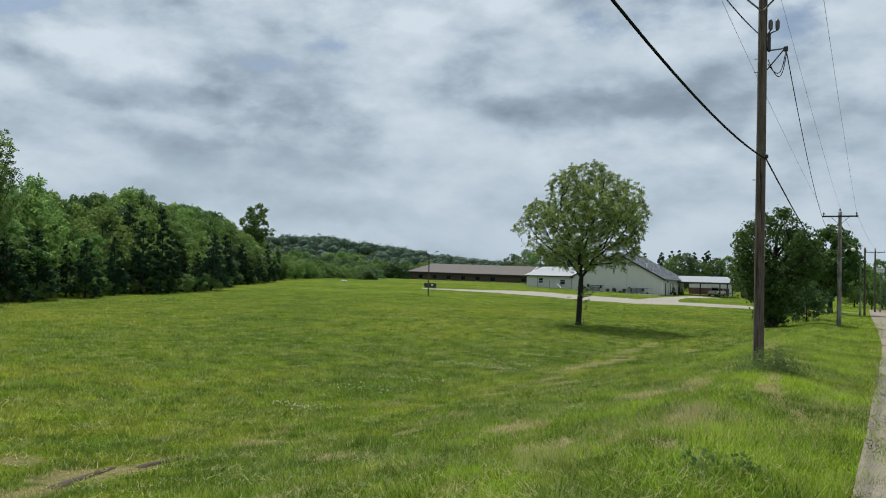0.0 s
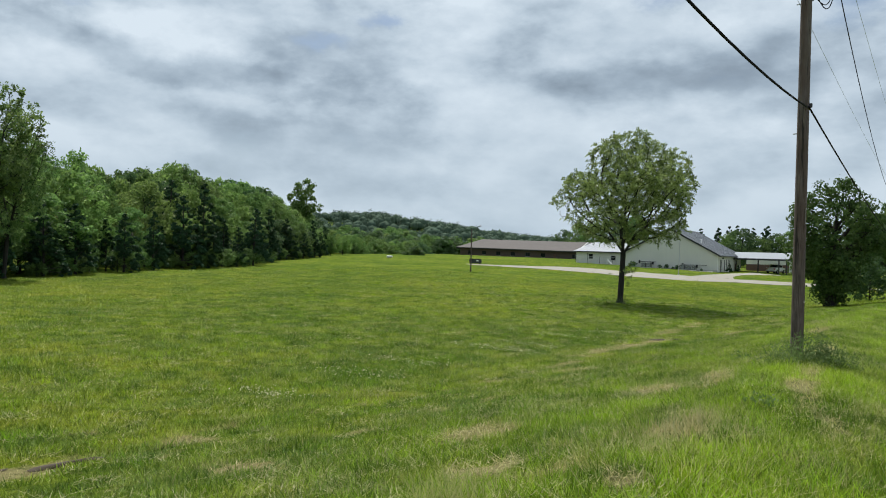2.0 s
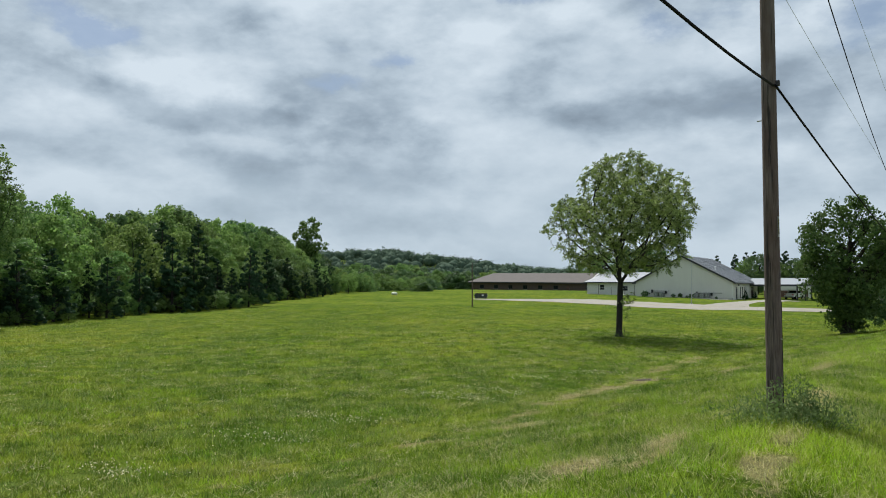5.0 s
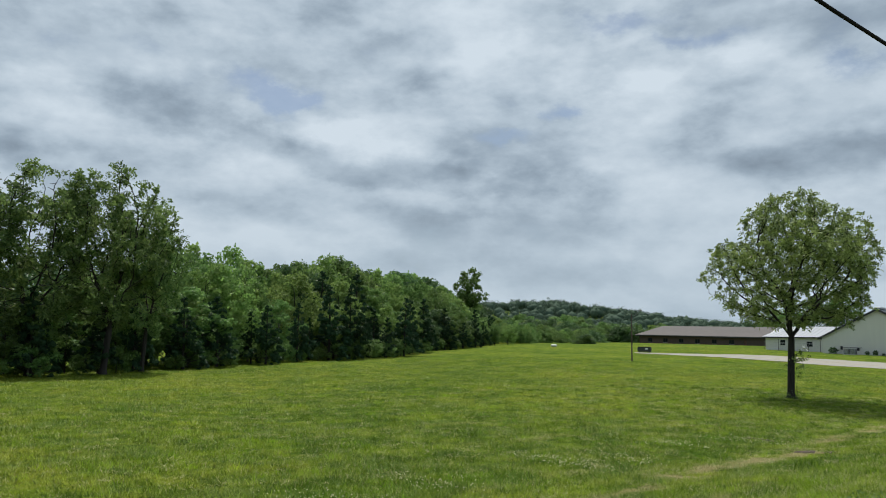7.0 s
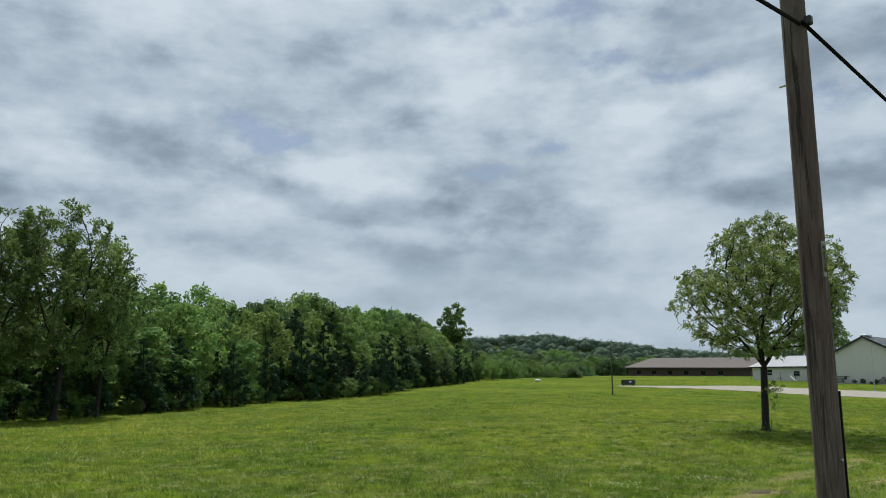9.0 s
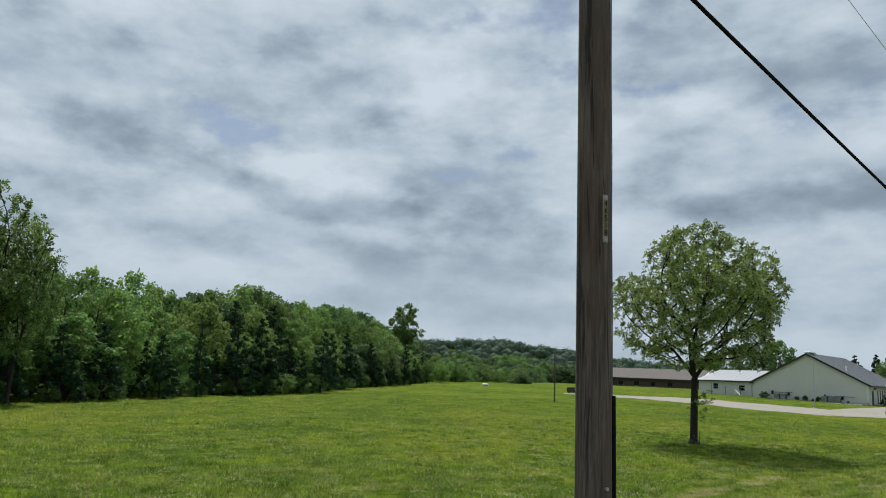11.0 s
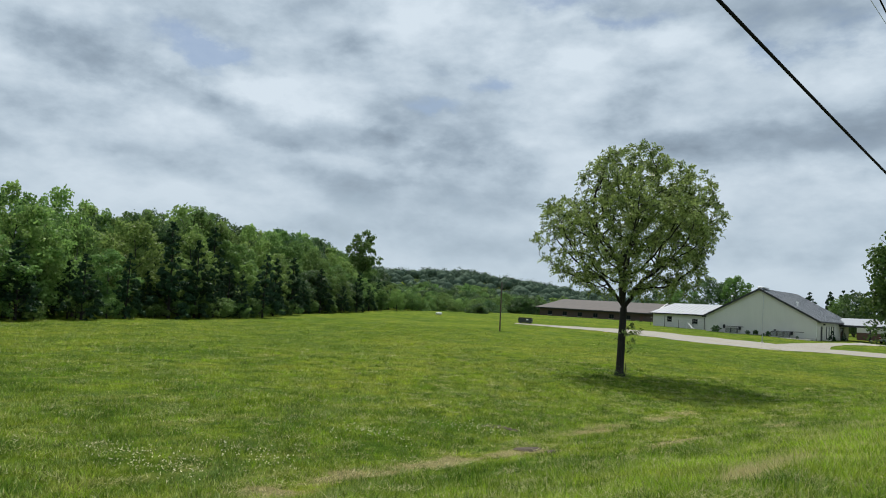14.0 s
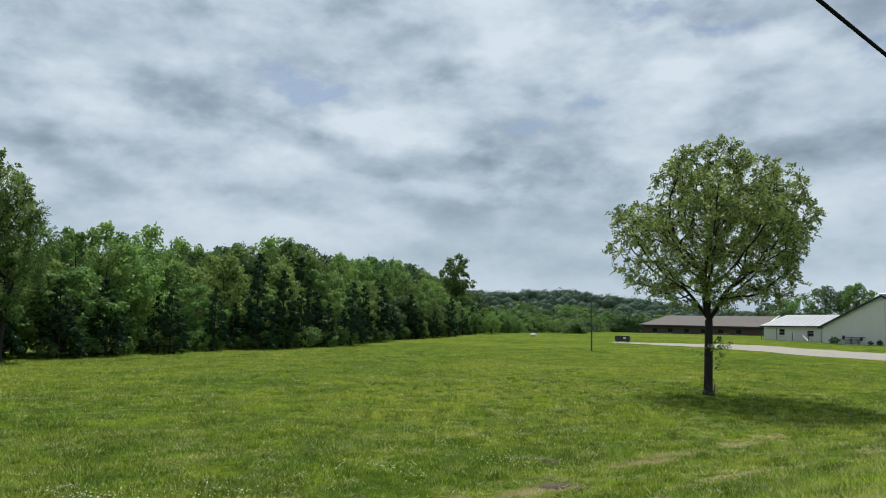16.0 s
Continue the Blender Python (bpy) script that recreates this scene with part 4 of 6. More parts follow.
def plant_wood():
    rng = np.random.default_rng(42)
    p = np.array(EDGE, float)
    s = np.r_[0, np.cumsum(np.hypot(*np.diff(p, axis=0).T))]
    first = {}

    def at(t):
        return np.array([np.interp(t, s, p[:, 0]), np.interp(t, s, p[:, 1])])

    def put(src, x, y, h, h0, wide=1.0):
        k = h / h0
        if src.name not in first:
            first[src.name] = True
            src.matrix_basis = pose(x, y, gz(x, y), 0, 0, rng.uniform(0, 360)) @ Matrix.Diagonal((k * wide, k * wide, k, 1))
            return
        copy_at(src, x, y, k, rng.uniform(0, 360), "trees of the wood", sxy=k * wide)

    rows = [(2.2, 4.6, 0.66, 0.26), (5.8, 4.6, 0.84, 0.20), (10.0, 4.8, 0.96, 0.12), (14.5, 5.2, 0.99, 0.10), (19.5, 5.4, 0.97, 0.10)]
    for depth, gap, frac, vary in rows:
        t = rng.uniform(0, gap)
        while t < s[-1]:
            a, b = at(t - 1.5), at(t + 1.5)
            d = (b - a) / (np.hypot(*(b - a)) + 1e-9)
            nrm = np.array([-d[1], d[0]])
            x, y = at(t) + nrm * (depth + rng.uniform(-1.0, 1.0)) + d * rng.uniform(-0.8, 0.8)
            h = max(2.8, skyline(x, y) * frac * (1 + rng.uniform(-vary, min(vary, 0.07))))
            if depth < 7 and rng.uniform() < 0.20:
                put(cedar, x, y, h * rng.uniform(0.7, 1.1), 8, rng.uniform(0.9, 1.2))
            else:
                put(KINDS[int(rng.integers(0, len(KINDS)))], x, y, h, 10, rng.uniform(0.85, 1.15) * min(1.35, max(0.85, 9 / h)))
            t += gap * rng.uniform(0.8, 1.25)
    t = 0.0
    while t < s[-1]:
        x, y = at(t) + rng.uniform(-0.4, 0.6, 2)
        put(scrub, x, y, rng.uniform(1.0, 2.4), 3, rng.uniform(1.0, 1.4))
        t += rng.uniform(2.6, 5.0)
    # cedars standing out in front
    t = 1.5
    while t < s[-1]:
        x, y = at(t) + rng.uniform(-0.5, 0.8, 2)
        put(cedar, x, y, max(2.6, skyline(x, y) * rng.uniform(0.42, 0.80)), 8, rng.uniform(0.95, 1.35))
        t += rng.uniform(3.2, 7.5)
    # tall open trees that stand above the rest
    for x, y, top, wide in ((-58.0, 27.8, 13.9, 1.0), (-57.4, 32.6, 14.4, 0.95), (-59.0, 36.2, 12.0, 0.80), (-56.5, 22.0, 13.0, 1.0),
                            (-86, 75.5, 12.9, 0.95), (-88.5, 71.5, 11.6, 0.85), (-85, 79, 10.8, 0.8), (-103, 105, 11.4, 0.8), (-109, 108, 11.0, 0.8)):
        put(airy, x, y, top - gz(x, y), 16, wide)


plant_wood()
lone = lobed_tree("lone_poplar", "slender tree standing above the low woodland", 23, 15, 3.5, 6.6, 15, 5200, 0.34, MAT["leaf_mid"], MAT["bark"], stray=0.25)
place(lone, -121, 140, (1.05, 1.05, 1.12))


def clump_crowns(name, label, spots, seed, clumps, per, leaf, mat):
    """Many far crowns as one mass: a dark core for each and leafy clumps over it."""
    rng = np.random.default_rng(seed)
    bm = bmesh.new()
    bmesh.ops.create_icosphere(bm, subdivisions=1, radius=1.0)
    core_v = np.array([v.co[:] for v in bm.verts])
    core_f = np.array([[v.index for v in f.verts] for f in bm.faces])
    bm.free()
    vs, fs, off = [], [], 0
    for x, y, z, r, h in spots:
        at, size = np.array([x, y, z + h * 0.5]), np.array([r, r, h * 0.5])
        v = at + core_v * size * 0.78 * rng.uniform(0.85, 1.15, (len(core_v), 1))
        vs.append(v)
        fs.append(core_f + off)
        off += len(v)
        d = rng.normal(size=(clumps, 3))
        d[:, 2] = np.abs(d[:, 2]) * 0.9 - 0.35
        d /= np.linalg.norm(d, axis=1)[:, None]
        mid = np.repeat(at + d * size * rng.uniform(0.55, 1.0, (clumps, 1)), per, 0)
        e = rng.normal(size=(clumps * per, 3))
        e /= np.linalg.norm(e, axis=1)[:, None]
        blob = np.repeat(rng.uniform(0.24, 0.46, clumps), per)[:, None] * r
        lean = unit(0.6 * np.repeat(d, per, 0) + 0.8 * e + rng.normal(0, 0.3, e.shape))
        v, f = leaf_facing(rng, mid + e * blob * rng.uniform(0.5, 1.0, (clumps * per, 1)) * np.array([1, 1, 0.8]), lean, leaf)
        f = np.concatenate([f[:, [0, 1, 2]], f[:, [0, 2, 3]]])
        vs.append(v)
        fs.append(f + off)
        off += len(v)
    ob = new(name, np_mesh(name, np.concatenate(vs), np.concatenate(fs), mat))
    return tagged(ob, label, "woods", kind="stuff")


def far_woods():
    rng = np.random.default_rng(8)
    # the trees of the valley, before the hill
    for i in range(140):
        a = rng.uniform(28.5, 42.5)
        d = rng.uniform(172, 300) if a > 33.5 else rng.uniform(262, 310)
        az = radians(a)
        x, y = 0.4 - math.sin(az) * d, 9.2 + math.cos(az) * d
        el = np.interp(a, [28, 32, 34, 36, 38, 40, 42, 44], [1.2, 1.3, 1.5, 1.9, 1.6, 1.6, 1.8, 2.0]) * (0.25 + 0.75 * (d - 172) / 128 if a > 33.5 else 0.8) * rng.uniform(0.7, 1.1)
        top = 1.6 + d * math.tan(radians(el))
        foot = 0.4 - d * math.tan(radians(1.1))
        k = (top - foot) / 10
        src = KINDS[(0, 4, 2, 1, 0, 3, 2)[i % 7]]
        old = src.matrix_basis.copy()
        src.matrix_basis = Matrix.Identity(4)
        c = copy_thing(src, Matrix.Identity(4))
        src.matrix_basis = old
        c.matrix_basis = pose(x, y, foot, 0, 0, i * 67) @ Matrix.Diagonal((k * 1.25, k * 1.25, k, 1))
        tagged(c, "mid-green tree of the wooded valley below the hill", group="trees of the valley")
    spots = []
    for _ in range(1500):
        az, d = radians(rng.uniform(-6, 52)), rng.uniform(330, 500)
        x, y = -math.sin(az) * d, math.cos(az) * d
        spots.append((x, y, gz(x, y) - 1, rng.uniform(2.8, 5.0), rng.uniform(5.5, 8.0)))
    # the hill's leaves carry the haze of distance in their colour
    clump_crowns("hill_woods", "distant hill covered with dark green forest", spots, 4, 13, 20, 0.48, MAT["leaf_far_hazed"])
    # the wood's far end, lower and lighter, running down into the valley
    for i in range(16):
        a, d = radians(39.2 + 0.33 * i), rng.uniform(150, 185)
        x, y = -math.sin(a) * d, 12 + math.cos(a) * d
        h = 1.4 + d * math.tan(radians(0.9 + 0.055 * i)) * rng.uniform(0.75, 1.1) - gz(x, y)
        copy_at(KINDS[(1, 0, 5, 3)[i % 4]], x, y, h / 10, i * 53, "trees of the wood", "light green tree at the low end of the wood", sxy=h / 10 * 1.2)


far_woods()

# the dark trees beside the road
roadside = lobed_tree("roadside_tree", "dense dark green tree leafy to the ground by the road", 31, 8.9, 3.4, 0.15, 38, 22000, 0.19, MAT["leaf_road"], MAT["bark"], trunk_r=0.42, shape="vase", stray=0.15)
place(roadside, -5.1, 67)
tagged(roadside, group="trees beside the road")
second = lobed_tree("roadside_tree", "dark green tree with bare lower trunk by the road", 37, 10.0, 3.5, 2.0, 26, 11000, 0.30, MAT["leaf_road"], MAT["bark"], trunk_r=0.3)
place(second, -1.7, 116, (1.15, 1.15, 1.15))
tagged(second, group="trees beside the road")
copy_at(second, -5.5, 128, 1.05, 210, "trees beside the road", "dark green tree in the row beside the road")
bush = lobed_tree("round_bush", "rounded dark green bush beside the road", 33, 4.3, 2.4, 0.05, 14, 6500, 0.17, MAT["leaf_dark"], MAT["bark"], category="bush")
place(bush, -2.95, 75.5, (0.86, 0.86, 0.85))

# pines and broadleaf trees behind the buildings
pine = lobed_tree("pine_tree", "tall dark pine with a clumped top behind the hall", 35, 15, 3.3, 4.5, 18, 4600, 0.36, MAT["leaf_cedar"], MAT["bark"], shape="cone")
pine["group"] = "pines behind the hall"
place(pine, -59.5, 263.4, (1, 1, 0.80))
for x, y, h in ((-54.4, 264.5, 14.4), (-51.7, 268, 15.2), (-48.7, 265.6, 15.4), (-46.4, 271, 14.6), (-44.2, 266.4, 14.8), (-39.7, 267.1, 15.6), (-41.5, 272, 15.0), (-56.5, 274, 14.2)):
    copy_at(pine, x, y, (h - 2.0) / 15, x * 37, "pines behind the hall")
for i, (x, y, h) in enumerate(((-40, 224, 10.5), (-36, 230, 8.6), (-32, 232, 9.8), (-28.5, 228, 10.6), (-24, 233, 9.5), (-44, 231, 9.6), (-19, 226, 9.0), (-14, 228, 8.8), (-9, 224, 9.2), (-88, 240, 11.5), (-80, 236, 13.4), (-73, 238, 14.4), (-76, 244, 13.5), (-95, 246, 11.0), (-102, 252, 10.0))):
    copy_at(KINDS[(2, 0, 2, 3)[i % 4]], x, y, h / 10, i * 71, "trees behind the buildings", "broadleaf tree rising behind the buildings", sxy=h / 10 * 1.1)
for i, (x, y, h) in enumerate(((7, 150, 6), (9.5, 165, 8), (5, 185, 9), (11, 190, 10), (2, 205, 11), (8, 215, 12), (14, 200, 12), (-4, 190, 9.5), (16, 160, 9), (12, 240, 12), (3, 240, 12))):
    copy_at(KINDS[(2, 0, 3)[i % 3]], x, y, h / 10, i * 47, "trees down the road", "dark green tree beside the far end of the road", sxy=h / 10)


# ---- buildings ----
def wall_with_holes(name, a, b, z0, z1, holes, mat, parent, thick=0.25, label=""):
    """An upright wall from a to b (x, y), with rectangular openings given as (start, end, bottom, top) along it."""
    a, b = Vector((a[0], a[1], 0)), Vector((b[0], b[1], 0))
    length = (b - a).length
    ax = (b - a) / length
    turn = Matrix.Translation(a) @ Matrix.Rotation(math.atan2(ax.y, ax.x), 4, "Z")
    bm = bmesh.new()
    cuts = sorted({0.0, length, *[h[0] for h in holes], *[h[1] for h in holes]})
    for s, e in zip(cuts, cuts[1:]):
        mid = (s + e) / 2
        spans = sorted((h[2], h[3]) for h in holes if h[0] < mid < h[1])
        z = z0
        for lo, hi in spans:
            if lo > z:
                box(bm, s, e, 0, thick, z, lo, m=turn)
            z = hi
        if z < z1:
            box(bm, s, e, 0, thick, z, z1, m=turn)
    bmesh.ops.remove_doubles(bm, verts=bm.verts[:], dist=0.0005)
    return part(name, bm, mat, parent, label), turn


def window_unit(parent, turn, s, e, lo, hi, mullion=False):
    """A framed window with a sill and a recessed pane, in a wall's own coordinates."""
    w = thing("window", "", "")
    for key in ("label", "category"):
        if key in w:
            del w[key]
    bpy.data.objects.remove(w)
    bm = bmesh.new()
    f = 0.06
    for x0, x1, z0, z1 in ((s, e, lo, lo + f), (s, e, hi - f, hi), (s, s + f, lo + f, hi - f), (e - f, e, lo + f, hi - f)):
        box(bm, x0, x1, -0.02, 0.10, z0, z1, m=turn)
    if mullion:
        box(bm, (s + e) / 2 - 0.025, (s + e) / 2 + 0.025, 0.0, 0.09, lo + f, hi - f, m=turn)
    w = part("window", bm, MAT["trim"], parent)
    bm = bmesh.new()
    box(bm, s + f, e - f, 0.05, 0.065, lo + f, hi - f, m=turn)
    part("pane", bm, MAT["glass"], w)
    bm = bmesh.new()
    box(bm, s - 0.05, e + 0.05, -0.07, 0.0, lo - 0.05, lo, m=turn)
    part("sill", bm, MAT["concrete"], w)
    return w


def door_unit(parent, turn, s, e, lo, hi, mat, glazed=True):
    bm = bmesh.new()
    box(bm, s, e, 0.06, 0.11, lo, hi, m=turn)
    d = part("door", bm, mat, parent)
    bm = bmesh.new()
    for x0, x1, z0, z1 in ((s - 0.06, s, lo, hi + 0.06), (e, e + 0.06, lo, hi + 0.06), (s, e, hi, hi + 0.06)):
        box(bm, x0, x1, -0.02, 0.12, z0, z1, m=turn)
    part("door_frame", bm, MAT["trim"], d)
    bm = bmesh.new()
    box(bm, e - 0.14, e - 0.10, 0.0, 0.06, lo + 0.95, lo + 1.15, m=turn)
    part("handle", bm, MAT["galv"], d)
    if glazed:
        bm = bmesh.new()
        box(bm, s + 0.12, e - 0.12, 0.05, 0.057, lo + 0.35, hi - 0.15, m=turn)
        part("pane", bm, MAT["glass"], d)
    return d


def roof_slab(name, eave0, eave1, ridge1, ridge0, mat, parent, thick=0.16, label=""):
    bm = bmesh.new()
    pts = [Vector(p) for p in (eave0, eave1, ridge1, ridge0)]
    prism(bm, pts, (0, 0, 0), (0, 0, -thick))
    return part(name, bm, mat, parent, label)


def roof_ribs(name, eave0, eave1, ridge1, ridge0, step, mat, parent):
    """Raised seams from eave to ridge, one object each."""
    e0, e1, r1, r0 = (Vector(p) for p in (eave0, eave1, ridge1, ridge0))
    n = max(2, int((e1 - e0).length / step))
    for i in range(1, n):
        a, b = e0.lerp(e1, i / n), r0.lerp(r1, i / n)
        bm = bmesh.new()
        side = (e1 - e0).normalized() * 0.025
        up = Vector((0, 0, 0.045))
        prism(bm, [a - side, a + side, b + side, b - side], (0, 0, 0), up)
        part("seam", bm, mat, parent)


def main_hall():
    ob = thing("meeting_hall", "large off-white metal hall with grey gable roof", "building")
    x0, x1, y0, y1 = -48.3, -30.75, 151.0, 173.0
    zb, ze, za = -1.2, 2.42, 7.05
    xm = (x0 + x1) / 2
    # gable wall facing the field
    for yy, nm in ((y0, "front_wall"), (y1 - 0.25, "back_wall")):
        bm = bmesh.new()
        prism(bm, [(x0, yy, zb), (x1, yy, zb), (x1, yy, ze), (xm, yy, za), (x0, yy, ze)], (0, 0, 0), (0, 0.25, 0))
        part(nm, bm, MAT["wall_white"], ob)
    # entrance side, openings in it
    holes = [(2.2, 3.1, -0.75, 1.45), (5.7, 6.15, -0.55, 1.55), (7.3, 7.75, -0.55, 1.55), (8.9, 9.35, -0.55, 1.55), (10.5, 10.95, -0.55, 1.55), (15.6, 17.6, -0.85, 1.45)]
    w, turn = wall_with_holes("side_wall", (x1, y0 + 0.25), (x1, y1 - 0.25), zb, ze, holes, MAT["wall_white"], ob)
    door_unit(ob, turn, 2.2, 3.1, -0.75, 1.45, MAT["dark"], False)
    for h in holes[1:5]:
        window_unit(ob, turn, *h)
    door_unit(ob, turn, 15.6, 17.6, -0.85, 1.45, MAT["dark"])
    wall_with_holes("rear_side_wall", (x0 + 0.25, y0 + 0.25), (x0 + 0.25, y1 - 0.25), zb, ze, [], MAT["wall_white"], ob)
    o = 0.55
    slope = (za - ze) / (x1 - xm)
    drop = slope * o
    for sx, xe in ((1, x1 + o), (-1, x0 - o)):
        e0, e1 = (xe, y0 - 0.4, ze - drop + 0.2), (xe, y1 + 0.4, ze - drop + 0.2)
        r0, r1 = (xm, y0 - 0.4, za + 0.2), (xm, y1 + 0.4, za + 0.2)
        roof = roof_slab("roof", e0, e1, r1, r0, MAT["roof_grey"], ob)
        bm = bmesh.new()
        prism(bm, [(xe, y0 - 0.44, ze - drop + 0.22), (xm, y0 - 0.44, za + 0.22), (xm, y0 - 0.44, za - 0.14), (xe, y0 - 0.44, ze - drop - 0.12)], (0, 0, 0), (0, 0.05, 0))
        part("rake_trim", bm, MAT["trim"], roof)
        bm = bmesh.new()
        box(bm, xe - 0.02 if sx > 0 else xe - 0.10, xe + 0.10 if sx > 0 else xe + 0.02, y0 - 0.4, y1 + 0.4, ze - drop - 0.06, ze - drop + 0.14)
        part("gutter", bm, MAT["trim"], roof)
        bm = bmesh.new()
        n = 26
        for i in range(1, n):
            yy = y0 - 0.4 + (y1 - y0 + 0.8) * i / n
            prism(bm, [(xe, yy - 0.02, ze - drop + 0.2), (xe, yy + 0.02, ze - drop + 0.2), (xm, yy + 0.02, za + 0.2), (xm, yy - 0.02, za + 0.2)], (0, 0, 0), (0, 0, 0.04))
        tagged(part("roof_seams", bm, MAT["roof_grey"], roof), kind="stuff")
    # ridge vents and a stack
    bm = bmesh.new()
    box(bm, xm - 0.5, xm + 0.5, y0 + 0.3, y0 + 3.2, za + 0.16, za + 0.42, 0.05)
    part("ridge_vent", bm, MAT["galv"], ob)
    bm = bmesh.new()
    zz = za - slope * 5.2 + 0.1
    tube(bm, [(xm + 5.2, y0 + 2.5, zz), (xm + 5.2, y0 + 2.5, zz + 0.75)], 0.11, 10)
    tube(bm, [(xm + 5.2, y0 + 2.5, zz + 0.75), (xm + 5.2, y0 + 2.5, zz + 0.92)], [0.2, 0.16], 10)
    part("vent_pipe", bm, MAT["white"], ob)
    # pipe rail along the gable wall
    for a, b, z in ((-37.0, -32.6, 0.42), (-45.2, -42.0, 0.75)):
        bm = bmesh.new()
        tube(bm, [(a, y0 - 0.12, z), (b, y0 - 0.12, z)], 0.04, 8)
        box(bm, a - 0.15, a + 0.15, y0 - 0.25, y0, z - 0.35, z + 0.25, 0.02)
        box(bm, a + 2.4, a + 2.75, y0 - 0.22, y0, z - 0.5, z + 0.05, 0.02)
        part("conduit", bm, MAT["dark"], ob)
    bm = bmesh.new()
    box(bm, x0 - 0.02, x1 + 0.02, y0 - 0.03, y0, zb, -0.42)
    part("plinth", bm, MAT["concrete"], ob)
    bm = bmesh.new()
    box(bm, x1 - 0.08, x1 + 0.03, y0 - 0.03, y0 + 0.08, zb, ze - 0.1)
    part("corner_trim", bm, MAT["white"], ob)
    bm = bmesh.new()
    box(bm, x1 + 0.0, x1 + 0.28, y0 + 3.9, y0 + 4.2, 1.7, 1.95, 0.03)
    part("wall_lamp", bm, MAT["dark"], ob)


main_hall()


def low_wing():
    ob = thing("low_wing", "low off-white wing with pale metal roof joined to the hall", "building")
    x0, x1, y0, y1 = -60.1, -48.32, 156.0, 168.0
    zb, ze, zr = -0.9, 2.45, 4.45
    holes = [(2.7, 3.6, 0.95, 1.9), (7.4, 8.4, 0.75, 1.65)]
    w, turn = wall_with_holes("front_wall", (x0, y0), (x1, y0), zb, ze, holes, MAT["wall_wing"], ob)
    for h in holes:
        window_unit(ob, turn, *h)
    bm = bmesh.new()
    ym = (y0 + y1) / 2
    prism(bm, [(x0, y0 + 0.25, zb), (x0, y1, zb), (x0, y1, ze), (x0, ym, zr - 0.1), (x0, y0 + 0.25, ze)], (0, 0, 0), (0.25, 0, 0))
    part("end_wall", bm, MAT["wall_wing"], ob)
    bm = bmesh.new()
    box(bm, x0 + 0.25, x1, y1 - 0.25, y1, zb, ze)
    part("back_wall", bm, MAT["wall_wing"], ob)
    roof = roof_slab("roof", (x0 - 0.5, y0 - 0.5, ze + 0.02), (x1 - 0.3, y0 - 0.5, ze + 0.02), (x1 - 0.3, ym, zr), (x0 + 1.5, ym, zr), MAT["roof_metal"], ob)
    roof_ribs("seam", (x0 - 0.5, y0 - 0.5, ze + 0.02), (x1 - 0.3, y0 - 0.5, ze + 0.02), (x1 - 0.3, ym, zr), (x0 + 1.5, ym, zr), 0.9, MAT["roof_metal"], roof)
    roof_slab("roof", (x1 - 0.3, y1 + 0.5, ze + 0.02), (x0 - 0.5, y1 + 0.5, ze + 0.02), (x0 + 1.5, ym, zr), (x1 - 0.3, ym, zr), MAT["roof_metal"], ob)
    bm = bmesh.new()
    box(bm, x0 - 0.5, x1 - 0.3, y0 - 0.56, y0 - 0.5, ze - 0.2, ze + 0.02)
    part("fascia", bm, MAT["trim"], roof)


low_wing()


def brown_block():
    m = pose(-127.0, 224.0, 0.0, 0, 0.55, -2.0)
    ob = thing("long_brown_building", "long low dark brown brick building with shallow brown roof", "building", m)
    L, D, zb, ze, zr = 52.0, 13.0, -1.5, 3.05, 5.9
    holes = [(3 + 5.2 * i, 4.5 + 5.2 * i, 0.9, 2.1) for i in range(9)]
    holes.append((33.2, 34.3, 0.0, 2.1))
    holes = [h for h in holes if h == holes[-1] or h[1] < 32.5 or h[0] > 35]
    w, turn = wall_with_holes("front_wall", (0, 0), (L, 0), zb, ze, holes, MAT["wall_brown"], ob)
    for h in holes[:-1]:
        window_unit(ob, turn, *h, mullion=True)
    door_unit(ob, turn, *holes[-1], MAT["rust"], False)
    for a, b in (((0.0, D), (0.0, 0.25)), ((L, 0.25), (L, D))):
        wall_with_holes("end_wall", a, b, zb, ze, [], MAT["wall_brown"], ob)
    e = 1.0
    roof = roof_slab("roof", (-e, -e, ze), (L + e, -e, ze), (L - 5, D / 2, zr), (4.2, D / 2, zr), MAT["roof_brown"], ob)
    roof_slab("roof", (L + e, D + e, ze), (-e, D + e, ze), (4.2, D / 2, zr), (L - 5, D / 2, zr), MAT["roof_brown"], ob)
    bm = bmesh.new()
    for xx, rx in ((-e, 4.2), (L + e, L - 5)):
        prism(bm, [(xx, -e, ze), (xx, D + e, ze), (rx, D / 2, zr)], (0, 0, 0), (0, 0, -0.16))
    part("hip", bm, MAT["roof_brown"], ob)
    bm = bmesh.new()
    box(bm, -e, L + e, -e - 0.04, -e, ze - 0.34, ze)
    part("fascia", bm, MAT["trim"], roof)


brown_block()


